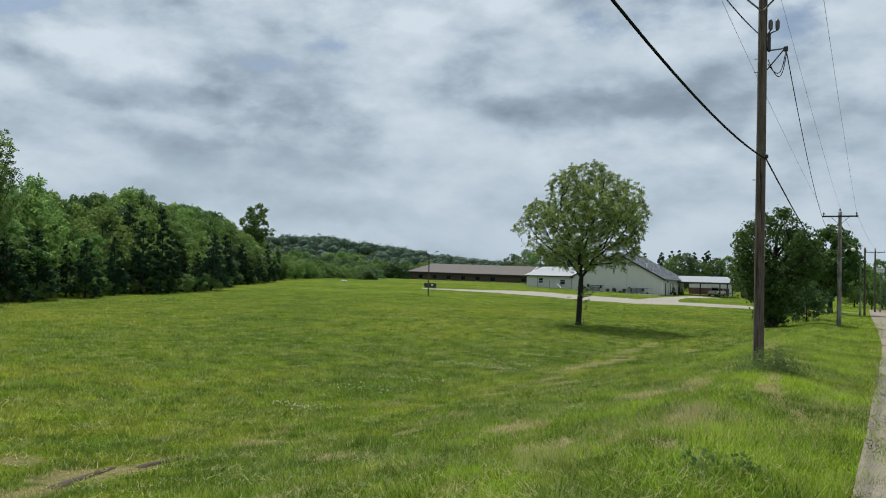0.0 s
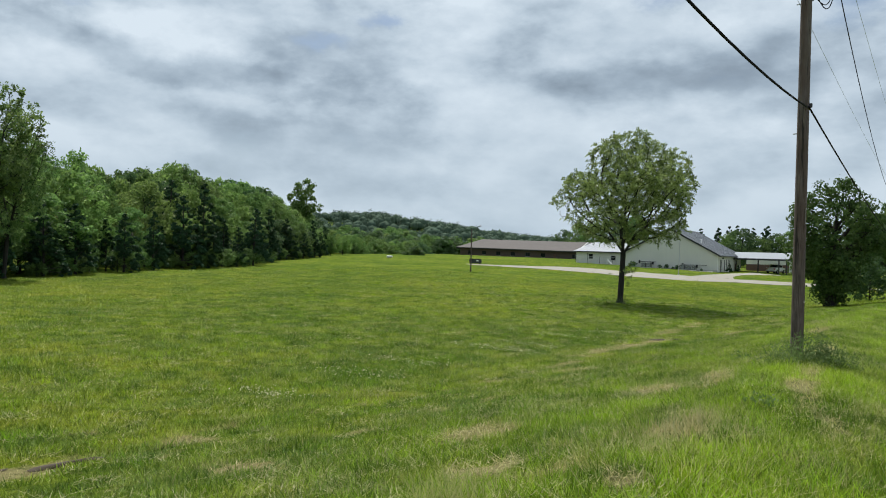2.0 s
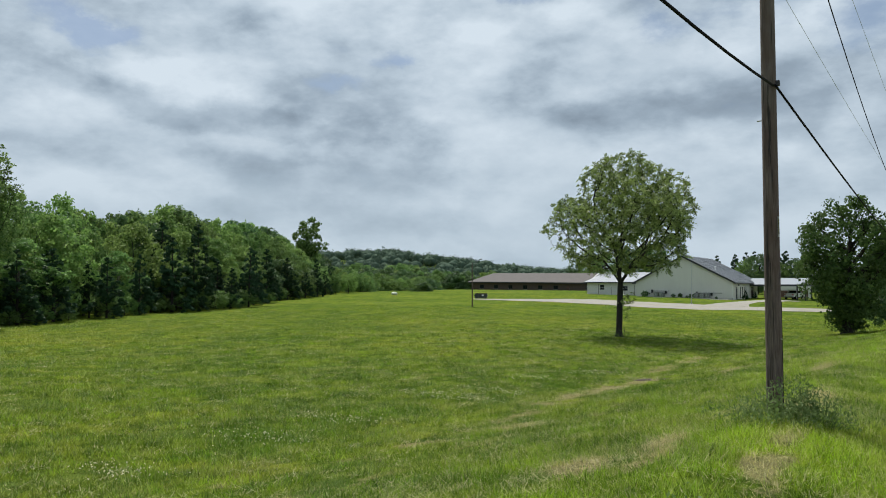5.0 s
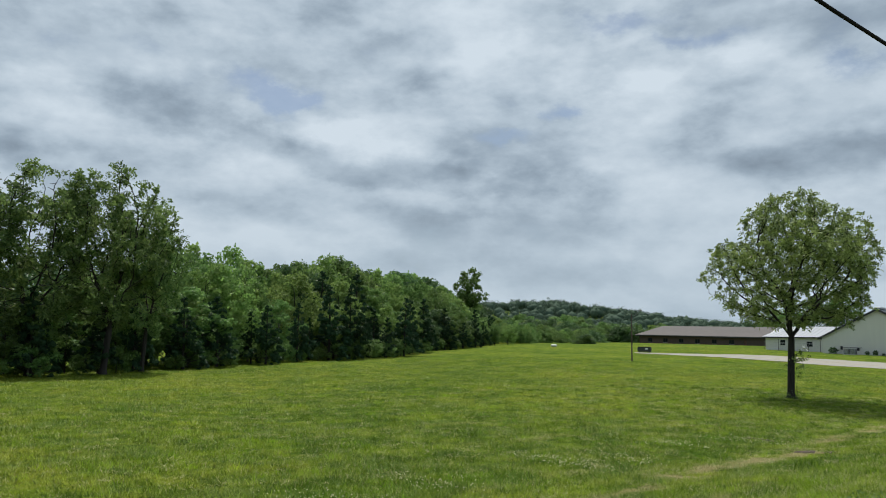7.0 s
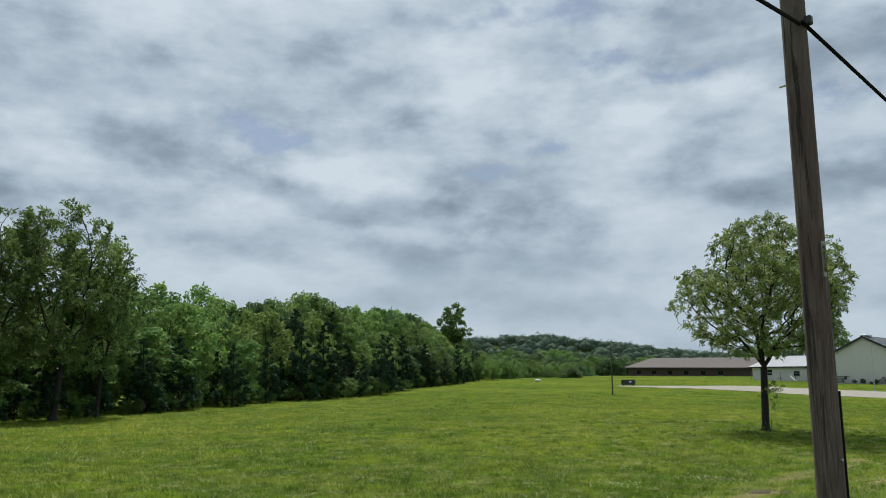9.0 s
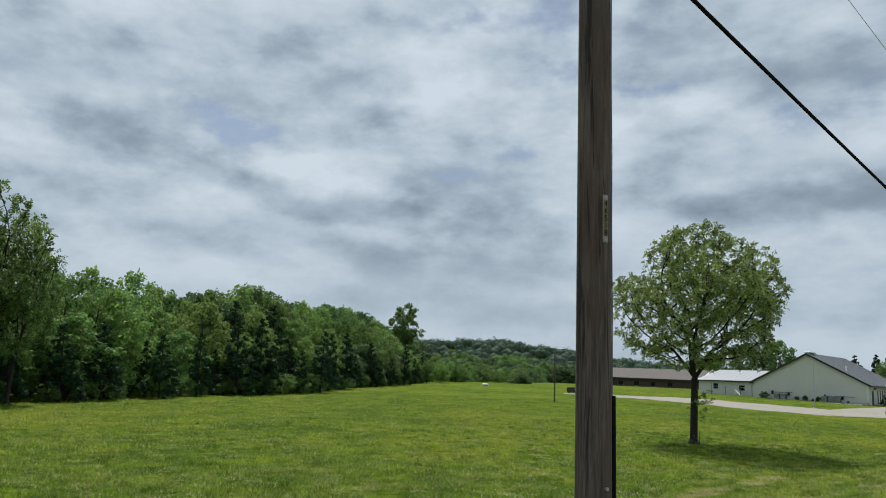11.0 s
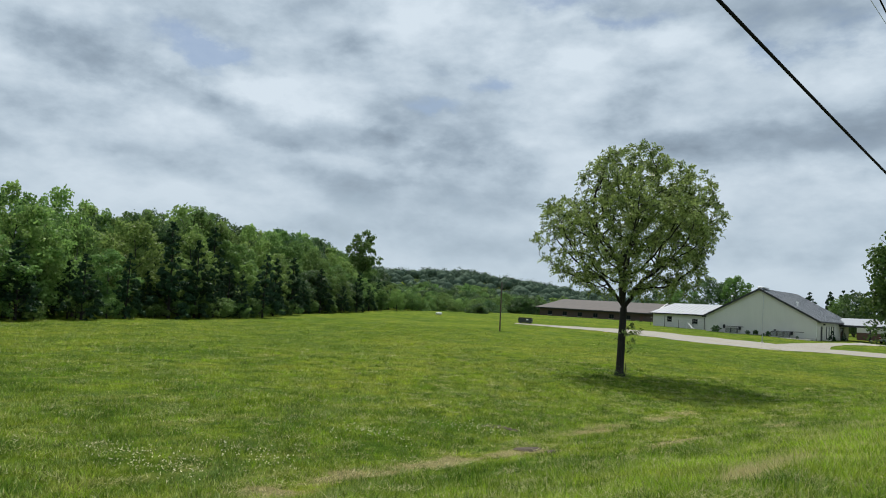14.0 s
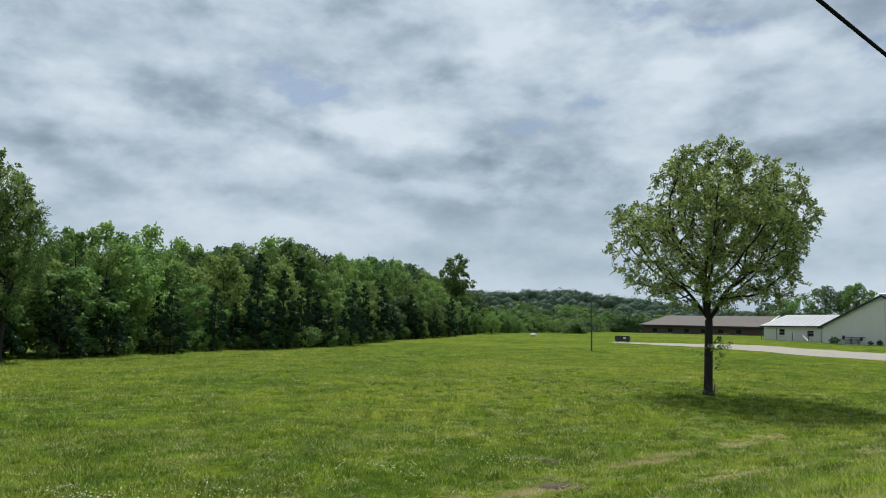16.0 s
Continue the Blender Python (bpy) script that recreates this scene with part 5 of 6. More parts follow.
def canopy():
    ob = thing("entrance_canopy", "long drive-through canopy with pale metal roof on posts", "canopy")
    x0, x1, y0, y1, z = -31.2, -20.6, 165.5, 174.5, 1.95
    e0, e1, r1, r0 = (x0, y0, z), (x1, y0, z), (x1 - 0.2, 170, z + 1.25), (x0, 170, z + 1.25)
    roof = roof_slab("roof", e0, e1, r1, r0, MAT["roof_metal"], ob)
    roof_ribs("seam", e0, e1, r1, r0, 0.8, MAT["roof_metal"], roof)
    roof_slab("roof", (x1, y1, z), (x0, y1, z), (x0, 170, z + 1.25), (x1 - 0.2, 170, z + 1.25), MAT["roof_metal"], ob)
    bm = bmesh.new()
    box(bm, x0, x1, y0 - 0.05, y0, z - 0.32, z + 0.02)
    box(bm, x1, x1 + 0.05, y0, y1, z - 0.32, z + 0.02)
    part("fascia", bm, MAT["trim"], roof)
    for x, y in ((-21.0, y0 + 0.4), (-22.4, y0 + 0.4), (-21.0, y1 - 0.4), (-27.5, y1 - 0.4)):
        bm = bmesh.new()
        box(bm, x - 0.12, x + 0.12, y - 0.12, y + 0.12, gz(x, y) - 0.3, z - 0.2, 0.02)
        p = part("post", bm, MAT["dark"], ob)


canopy()


def rear_annex():
    ob = thing("rear_annex", "pinkish-grey annex wall with rust brown base behind the canopy", "building")
    bm = bmesh.new()
    box(bm, -31, -22.5, 181, 187, -1.8, 2.3)
    part("wall", bm, MAT["wall_wing"], ob)
    bm = bmesh.new()
    box(bm, -31, -22.5, 180.94, 181.0, -1.8, 0.75)
    part("base_panel", bm, MAT["rust"], ob, "rust brown cladding")
    roof_slab("roof", (-31.3, 180.6, 2.35), (-22.2, 180.6, 2.35), (-22.2, 187.4, 2.9), (-31.3, 187.4, 2.9), MAT["roof_metal"], ob)


rear_annex()


def board_fence(x0, x1, y, height):
    ob = thing("board_fence", "weathered brown board fence beyond the canopy", "fence")
    n = int((x1 - x0) / 0.32)
    base = gz((x0 + x1) / 2, y)
    rng = random.Random(3)
    bm0 = bmesh.new()
    box(bm0, -0.15, 0.15, -0.015, 0.015, 0, height)
    src = part("board", bm0, MAT["rust"], ob)
    src.matrix_basis = pose(x0, y, gz(x0, y), 0, 0, 0)
    for i in range(1, n):
        x = x0 + i * 0.32
        linked("board", src.data, ob, pose(x, y, gz(x, y) + rng.uniform(-0.04, 0.03), 0, rng.uniform(-0.6, 0.6), 0))
    for k in range(int((x1 - x0) / 2.56) + 1):
        x = x0 + 2.56 * k
        bm = bmesh.new()
        box(bm, x - 0.06, x + 0.06, y + 0.02, y + 0.12, gz(x, y) - 0.2, gz(x, y) + height + 0.05)
        part("post", bm, MAT["rust"], ob)


board_fence(-20.2, -9.0, 183.0, 1.7)


# ---- things round the buildings ----
def ac_unit():
    ob = thing("air_conditioner", "grey outdoor air conditioner beside the gable wall", "air conditioner", group="air conditioners at the wall")
    bm = bmesh.new()
    box(bm, -0.42, 0.42, -0.42, 0.42, 0.06, 0.86, 0.03)
    part("case", bm, MAT["ac_grey"], ob)
    bm = bmesh.new()
    for i in range(9):
        box(bm, -0.40, 0.40, -0.435, -0.42, 0.14 + 0.075 * i, 0.17 + 0.075 * i)
    part("grille", bm, MAT["galv"], ob)
    bm = bmesh.new()
    tube(bm, [(0, 0, 0.86), (0, 0, 0.93)], 0.34, 16)
    part("fan_guard", bm, MAT["galv"], ob)
    bm = bmesh.new()
    box(bm, -0.5, 0.5, -0.5, 0.5, -0.25, 0.06)
    part("pad", bm, MAT["concrete"], ob)
    return ob


ac = ac_unit()
ac.matrix_basis = pose(-44.0, 149.6, gz(-44.0, 149.6) + 0.05)
for x in (-43.0, -36.7, -35.7, -34.8):
    copy_thing(ac, pose(x, 149.6, gz(x, 149.6) + 0.05))

wall_shrub = lobed_tree("wall_shrub", "small dark clipped shrub at the hall's wall", 41, 1.0, 0.62, 0.03, 12, 900, 0.12, MAT["leaf_dark"], MAT["bark"], category="shrub")
wall_shrub["group"] = "shrubs along the wall"
place(wall_shrub, -46.2, 149.8, (1.3, 1.1, 1.1))
for x, y, s in ((-41.0, 149.9, 0.65), (-39.7, 149.9, 0.8), (-37.7, 149.9, 0.8), (-33.4, 150.1, 0.45), (-38.6, 150.1, 0.45)):
    copy_at(wall_shrub, x, y, s, x * 31, "shrubs along the wall")
tall_shrub = lobed_tree("potted_evergreen", "dark upright evergreen beside the entrance door", 42, 1.7, 0.5, 0.05, 16, 1200, 0.12, MAT["leaf_cedar"], MAT["bark"], shape="cone", category="shrub")
place(tall_shrub, -29.7, 156.2, (1.3, 1.3, 1.0))
copy_at(tall_shrub, -29.7, 164.6, 0.8, 40, "evergreens at the entrance", sxy=1.1)
tagged(tall_shrub, group="evergreens at the entrance")


def pickup():
    ob = thing("white_pickup", "white pickup truck parked under the entrance canopy", "truck", pose(-23.7, 171.2, gz(-23.7, 171.2), 0, 0, 78))
    bm = bmesh.new()
    side = [(-2.7, 0, 0.45), (2.7, 0, 0.45), (2.75, 0, 0.75), (2.6, 0, 1.05), (1.35, 0, 1.15), (0.75, 0, 1.78), (-0.75, 0, 1.82), (-1.0, 0, 1.15), (-2.7, 0, 1.12)]
    prism(bm, [(x, -0.95, z) for x, _, z in side], (0, 0, 0), (0, 1.9, 0))
    bmesh.ops.bevel(bm, geom=bm.edges[:], offset=0.05, segments=2, affect="EDGES")
    body = part("body", bm, MAT["white"], ob)
    for y in (-0.957, 0.957):
        bm = bmesh.new()
        prism(bm, [(-0.75, y - 0.003, 1.2), (0.95, y - 0.003, 1.2), (0.60, y - 0.003, 1.66), (-0.62, y - 0.003, 1.69)], (0, 0, 0), (0, 0.006, 0))
        part("side_window", bm, MAT["glass"], ob)
    bm = bmesh.new()
    prism(bm, [(1.36, -0.8, 1.20), (1.36, 0.8, 1.20), (0.82, 0.72, 1.74), (0.82, -0.72, 1.74)], (0, 0, 0), (0.02, 0, 0.02))
    part("windscreen", bm, MAT["glass"], ob)
    bm = bmesh.new()
    prism(bm, [(-1.0, -0.75, 1.22), (-0.82, -0.7, 1.68), (-0.82, 0.7, 1.68), (-1.0, 0.75, 1.22)], (0, 0, 0), (-0.02, 0, 0.0))
    part("rear_window", bm, MAT["glass"], ob)
    for y in (-0.75, 0.75):
        for x, mat, nm in ((2.72, MAT["galv"], "headlight"), (-2.74, MAT["red"], "tail_light")):
            bm = bmesh.new()
            box(bm, x - 0.04, x + 0.04, y - 0.14, y + 0.14, 0.78, 1.0, 0.02)
            part(nm, bm, mat, ob)
    bm = bmesh.new()
    box(bm, -2.86, -2.68, -0.92, 0.92, 0.42, 0.62, 0.03)
    part("bumper", bm, MAT["galv"], ob)
    for x in (-1.75, 1.75):
        for y in (-0.9, 0.9):
            bm = bmesh.new()
            tube(bm, [(x, y - 0.13, 0.38), (x, y + 0.13, 0.38)], 0.38, 20)
            wheel = part("wheel", bm, MAT["black"], ob)
            bm = bmesh.new()
            s = 0.135 if y > 0 else -0.135
            tube(bm, [(x, y, 0.38), (x, y + s, 0.38)], 0.21, 14)
            part("rim", bm, MAT["galv"], wheel)


pickup()


def dumpster():
    x, y = -60.8, 113.8
    ob = thing("dumpster", "dark green steel rubbish container with lids on the drive", "dumpster", pose(x, y, gz(x, y) + 0.04, 0, 0, 27))
    bm = bmesh.new()
    prism(bm, [(-0.95, -0.65, 0.1), (0.95, -0.65, 0.1), (0.95, -0.65, 0.78), (-0.95, -0.65, 0.78)], (0, 0, 0), (0, 1.3, 0))
    bmesh.ops.bevel(bm, geom=bm.edges[:], offset=0.03, segments=1, affect="EDGES")
    body = part("body", bm, MAT["green_steel"], ob)
    for i in range(5):
        bm = bmesh.new()
        xx = -0.8 + 0.4 * i
        box(bm, xx - 0.04, xx + 0.04, -0.70, -0.64, 0.12, 0.74)
        part("rib", bm, MAT["green_steel"], body)
    for s in (-1, 1):
        bm = bmesh.new()
        box(bm, -0.94 if s < 0 else 0.01, -0.01 if s < 0 else 0.94, -0.68, 0.68, 0.79, 0.84, 0.015)
        part("lid", bm, MAT["black"], ob)
        bm = bmesh.new()
        box(bm, s * 1.0 - 0.06, s * 1.0 + 0.06, -0.5, 0.5, 0.42, 0.56)
        part("lifting_sleeve", bm, MAT["green_steel"], ob)
    for sx in (-0.7, 0.7):
        bm = bmesh.new()
        box(bm, sx - 0.08, sx + 0.08, -0.5, 0.5, 0.0, 0.12)
        part("skid", bm, MAT["green_steel"], ob)
    bm = bmesh.new()
    box(bm, 0.15, 0.5, -0.708, -0.70, 0.46, 0.64)
    part("sticker", bm, MAT["white"], ob, "pale sticker")


dumpster()


def yard_lamp():
    x, y = -47.1, 87.66
    z = gz(x, y)
    ob = thing("yard_lamp_post", "weathered wooden lamp post with arm lamp in the field", "lamp post", pose(x, y, z))
    bm = bmesh.new()
    tube(bm, [(0, 0, -0.3), (0, 0, 5.3)], [0.085, 0.065], 12)
    part("post", bm, MAT["pole"], ob)
    bm = bmesh.new()
    tube(bm, [(0.05, 0.02, 4.7), (0.45, 0.22, 5.35), (0.85, 0.42, 5.72)], 0.024, 8)
    part("arm", bm, MAT["ac_grey"], ob)
    bm = bmesh.new()
    tube(bm, [(0.72, 0.36, 5.70), (1.05, 0.53, 5.74)], [0.045, 0.07], 10)
    part("lamp_head", bm, MAT["ac_grey"], ob)


yard_lamp()


def thin_pole():
    x, y = -30.5, 122.7
    ob = thing("flag_pole", "slender pale metal pole on the lawn before the hall", "pole", pose(x, y, gz(x, y)))
    bm = bmesh.new()
    tube(bm, [(0, 0, -0.2), (0.06, 0, 5.95)], [0.06, 0.04], 10)
    part("shaft", bm, MAT["galv"], ob)
    bm = bmesh.new()
    bmesh.ops.create_icosphere(bm, subdivisions=2, radius=0.07, matrix=Matrix.Translation((0.06, 0, 6.0)))
    part("finial", bm, MAT["galv"], ob)
    bm = bmesh.new()
    tube(bm, [(0, 0, -0.1), (0, 0, 0.12)], [0.2, 0.16], 12)
    part("base", bm, MAT["concrete"], ob)


thin_pole()


def roof_light_pole():
    ob = thing("floodlight_pole", "thin steel pole with two small white floodlights behind the wing", "lamp post", pose(-50.5, 170.0, gz(-50.5, 170)))
    bm = bmesh.new()
    tube(bm, [(0, 0, -0.2), (0, 0, 6.6)], [0.06, 0.045], 8)
    part("shaft", bm, MAT["galv"], ob)
    for dx, z in ((0.05, 6.6), (0.75, 5.3)):
        bm = bmesh.new()
        bmesh.ops.create_uvsphere(bm, u_segments=12, v_segments=8, radius=0.2, matrix=Matrix.Translation((dx, 0, z)))
        part("lamp_head", bm, MAT["white"], ob)


roof_light_pole()


def wire_fence():
    ob = thing("wire_fence", "galvanised wire fence on steel posts before the wing", "fence")
    y = 152.6
    xs = [-59.0, -56.4, -53.8, -51.2, -49.2]
    for x in xs:
        bm = bmesh.new()
        tube(bm, [(x, y, gz(x, y) - 0.2), (x, y, gz(x, y) + (2.1 if x in (-56.4, -49.2) else 1.5))], 0.045, 8)
        part("post", bm, MAT["dark"], ob)
    for a, b in zip(xs, xs[1:]):
        for h in (0.1, 0.4, 0.7, 1.0, 1.3, 1.45):
            bm = bmesh.new()
            tube(bm, [(a, y, gz(a, y) + h), (b, y, gz(b, y) + h)], 0.009 if h < 1.4 else 0.025, 5)
            part("rail" if h > 1.4 else "wire", bm, MAT["galv"], ob)


wire_fence()


def play_slide():
    x, y = -52.9, 154.6
    ob = thing("play_slide", "small white plastic slide beside the wing's window", "slide", pose(x, y, gz(x, y), 0, 0, -25) @ Matrix.Scale(0.8, 4))
    bm = bmesh.new()
    prism(bm, [(-0.1, 0, 1.05), (1.2, 0, 0.1), (1.5, 0, 0.06), (1.5, 0, 0.14), (1.22, 0, 0.2), (-0.1, 0, 1.18)], (0, 0, 0), (0, 0.5, 0))
    part("chute", bm, MAT["white"], ob)
    for yy in (0.0, 0.5):
        bm = bmesh.new()
        prism(bm, [(-0.55, yy, 0.0), (-0.45, yy, 0.0), (-0.02, yy, 1.5), (-0.14, yy, 1.5)], (0, 0, 0), (0, 0.06, 0))
        part("ladder_side", bm, MAT["white"], ob)
    for k in range(4):
        bm = bmesh.new()
        box(bm, -0.42 + 0.1 * k, -0.34 + 0.1 * k, 0.03, 0.53, 0.2 + 0.26 * k, 0.25 + 0.26 * k)
        part("rung", bm, MAT["white"], ob)


play_slide()


def propane_tank():
    x, y = -83.2, 121.5
    ob = thing("gas_tank", "white horizontal gas tank at the field's far brow", "tank", pose(x, y, gz(x, y), 0, 0, 35) @ Matrix.Scale(0.5, 4))
    bm = bmesh.new()
    pts = [(-1.15 + 2.3 * k / 10, 0, 0.62) for k in range(11)]
    rr = [0.12, 0.32, 0.42, 0.45, 0.45, 0.45, 0.45, 0.45, 0.42, 0.32, 0.12]
    tube(bm, pts, rr, 16)
    part("tank_shell", bm, MAT["white"], ob, smooth=True)
    bm = bmesh.new()
    tube(bm, [(0, 0, 1.0), (0, 0, 1.2)], 0.18, 12)
    part("valve_cap", bm, MAT["white"], ob)
    for x in (-0.7, 0.7):
        bm = bmesh.new()
        box(bm, x - 0.1, x + 0.1, -0.35, 0.35, 0.0, 0.25)
        part("foot", bm, MAT["concrete"], ob)


propane_tank()


def sidewalk_slab():
    ob = thing("path_slab", "pale concrete path slab before the hall", "path", kind="structure")
    bm = bmesh.new()
    box(bm, -35.5, -30.9, 146.8, 148.0, gz(-33, 147.4) - 0.15, gz(-33, 147.4) + 0.07, 0.02)
    part("slab", bm, MAT["concrete"], ob)


sidewalk_slab()


# ---- utility poles and lines ----
P1 = (-1.677, 18.44)
P2 = (-0.37, 66.0)


def utility_pole(name, label, x, y, top, r0, r1, mat, arm_z=None, arm=2.44, insulators=True, braces=True, turn=0.0):
    z = gz(x, y)
    ob = thing(name, label, "utility pole", pose(x, y, z, 0, 0, turn), group="poles along the road")
    bm = bmesh.new()
    n = 24
    tube(bm, [(0, 0, -0.5 + (top + 0.5) * k / n) for k in range(n + 1)], [r0 + (r1 - r0) * k / n for k in range(n + 1)], 20)
    part("shaft", bm, mat, ob, smooth=True)
    if arm_z:
        bm = bmesh.new()
        box(bm, -arm / 2, arm / 2, -r1 - 0.11, -r1 + 0.0, arm_z - 0.06, arm_z + 0.06, 0.008)
        a = part("crossarm", bm, mat if mat != MAT["pole_grey"] else MAT["dark"], ob)
        if braces:
            for s in (-1, 1):
                bm = bmesh.new()
                tube(bm, [(s * 0.62, -r1 - 0.12, arm_z - 0.05), (s * 0.03, -r1 - 0.07, arm_z - 0.62)], 0.02, 6)
                part("brace", bm, MAT["ac_grey"], ob)
        if insulators:
            for xx in (-arm / 2 + 0.12, arm / 2 - 0.12, 0.0):
                bm = bmesh.new()
                b0 = arm_z + 0.06 if xx else top
                yy = -r1 - 0.055 if xx else 0
                tube(bm, [(xx, yy, b0), (xx, yy, b0 + 0.09), (xx, yy, b0 + 0.10), (xx, yy, b0 + 0.20), (xx, yy, b0 + 0.24)], [0.02, 0.02, 0.07, 0.055, 0.03], 10)
                part("insulator", bm, MAT["ceramic"], ob)
    return ob


def near_pole():
    ob = utility_pole("utility_pole", "weathered brown wooden utility pole on the grassy verge", *P1, 9.4, 0.111, 0.090, MAT["pole"], 8.55)
    z0 = gz(*P1)
    # number tag, on the side toward the road and the walker
    ang = -21.0
    r = 0.1065
    h = 2.63 - z0
    tag_m = pose(0, 0, 0, 0, 0, ang)
    bm = bmesh.new()
    box(bm, r - 0.004, r + 0.004, -0.0175, 0.0175, h - 0.29, h, 0.0, m=tag_m)
    tag = part("number_tag", bm, MAT["tag"], ob, "small metal tag with five black digits on yellow")
    bm = bmesh.new()
    box(bm, r + 0.004, r + 0.006, -0.0145, 0.0145, h - 0.255, h - 0.03, 0.0, m=tag_m)
    part("tag_face", bm, MAT["yellow"], tag)
    for i, ch in enumerate("46518"):
        cu = bpy.data.curves.new("digit", "FONT")
        cu.body, cu.size, cu.align_x, cu.align_y, cu.extrude = ch, 0.050, "CENTER", "CENTER", 0.0006
        cu.materials.append(MAT["black"])
        d = linked("digit", cu, tag, tag_m @ Matrix.Translation((r + 0.0075, 0, h - 0.055 - 0.0445 * i)) @ pose(0, 0, 0, 90, 0, 90))
    for hh in (h - 0.014, h - 0.276):
        bm = bmesh.new()
        tube(bm, [tag_m @ Vector((r + 0.002, 0, hh)), tag_m @ Vector((r + 0.010, 0, hh))], 0.006, 8)
        part("nail", bm, MAT["galv"], tag)
    # black cable guard with the ground wire above it
    ga = radians(42)
    gx, gy = math.cos(ga), math.sin(ga)
    bm = bmesh.new()
    tube(bm, [(gx * (0.119 - 0.0008 * k), gy * (0.119 - 0.0008 * k), -0.1 + 0.285 * k) for k in range(7)], 0.019, 10)
    part("cable_guard", bm, MAT["black"], ob, "black plastic cable guard")
    bm = bmesh.new()
    tube(bm, [(gx * (0.111 - 0.0012 * k + 0.003 * (k % 2)), gy * (0.111 - 0.0012 * k + 0.003 * (k % 2)), 1.6 + 0.5 * k) for k in range(13)], 0.0035, 6)
    part("ground_wire", bm, MAT["ac_grey"], ob)
    for hh, aa, rr in ((0.91 - z0, -18, 0.111), (4.2, 170, 0.102), (6.6, 180, 0.097), (6.9, 180, 0.096)):
        m = pose(0, 0, 0, 0, 0, aa)
        bm = bmesh.new()
        tube(bm, [m @ Vector((rr - 0.02, 0, hh)), m @ Vector((rr + (0.012 if aa < 0 else 0.07), 0, hh))], 0.011, 8)
        part("bolt", bm, MAT["galv"], ob)
    # clamp of the telephone cable
    bm = bmesh.new()
    zc = 4.54 - z0
    box(bm, 0.09, 0.15, -0.03, 0.03, zc - 0.05, zc + 0.03, 0.01)
    part("cable_clamp", bm, MAT["dark"], ob)
    # standoff bracket and the low-voltage drop
    zs = 6.88 - z0
    for dz in (0.0, -0.42):
        bm = bmesh.new()
        tube(bm, [(0.1, 0, zs + dz), (0.46, 0, zs + 0.02)], 0.016, 6)
        part("standoff_arm", bm, MAT["dark"], ob)
    bm = bmesh.new()
    box(bm, 0.43, 0.52, -0.04, 0.04, zs - 0.05, zs + 0.06, 0.015)
    part("spool", bm, MAT["dark"], ob)
    for k, (dx, sag) in enumerate(((0.48, 0.45), (0.50, 0.62))):
        bm = bmesh.new()
        a, b = Vector((0.11, 0.02, zs - 0.28 + 0.1 * k)), Vector((dx, 0, zs))
        tube(bm, [a.lerp(b, q / 12) + Vector((0.05 * math.sin(math.pi * q / 12), 0.03, -0.80 * sag * math.sin(math.pi * q / 12))) for q in range(13)], 0.009, 6)
        part("drip_loop", bm, MAT["black"], ob)
    # fused cut-outs
    for dx, dy in ((0.16, 0.02), (0.30, 0.05)):
        bm = bmesh.new()
        tube(bm, [(dx, dy, zs + 0.46), (dx, dy, zs + 0.50), (dx, dy, zs + 0.57), (dx, dy, zs + 0.66), (dx, dy, zs + 0.70)], [0.025, 0.045, 0.05, 0.045, 0.02], 12)
        part("cutout", bm, MAT["ceramic"], ob)
        bm = bmesh.new()
        tube(bm, [(0.1, 0, zs + 0.36), (dx, dy, zs + 0.46)], 0.015, 6)
        part("cutout_bracket", bm, MAT["dark"], ob)
    bm = bmesh.new()
    box(bm, 0.10, 0.17, -0.06, 0.06, zs - 0.02, zs + 0.40, 0.02)
    part("riser_box", bm, MAT["dark"], ob)
    return ob


near_pole()
P2_OB = utility_pole("utility_pole", "pale grey utility pole with crossarm and street light", *P2, 8.6, 0.17, 0.12, MAT["pole_grey"], 8.25, 2.45)


def pole_lamp():
    z0 = gz(*P2)
    bm = bmesh.new()
    tube(bm, [(0.1, 0, 5.70), (0.6, 0, 5.85), (0.85, 0, 5.87)], 0.018, 8)
    part("lamp_arm", bm, MAT["dark"], P2_OB)
    bm = bmesh.new()
    bmesh.ops.create_uvsphere(bm, u_segments=14, v_segments=8, radius=0.16, matrix=Matrix.Translation((0.9, 0, 5.75)) @ Matrix.Diagonal((1, 1, 0.85, 1)))
    part("lamp_head", bm, MAT["white"], P2_OB, smooth=True)
    bm = bmesh.new()
    tube(bm, [(-0.1, 0, 7.15), (-0.6, 0, 7.22)], 0.02, 6)
    tube(bm, [(-0.62, 0, 6.95), (-0.62, 0, 7.6)], [0.04, 0.03], 8)
    part("cutout", bm, MAT["dark"], P2_OB)


pole_lamp()
utility_pole("utility_pole", "distant brown utility pole beside the road", 2.35, 118, 9.0, 0.15, 0.11, MAT["pole"])
utility_pole("utility_pole", "distant utility pole with crossarm beside the road", 4.5, 150, 10.6, 0.16, 0.11, MAT["pole"], 10.1, 2.9)
utility_pole("utility_pole", "short pale pole beside the far road", 1.75, 114, 6.6, 0.13, 0.10, MAT["pole_grey"])
utility_pole("utility_pole", "slim pale sign pole beside the far road", 5.5, 156, 8.2, 0.12, 0.10, MAT["pole_grey"])


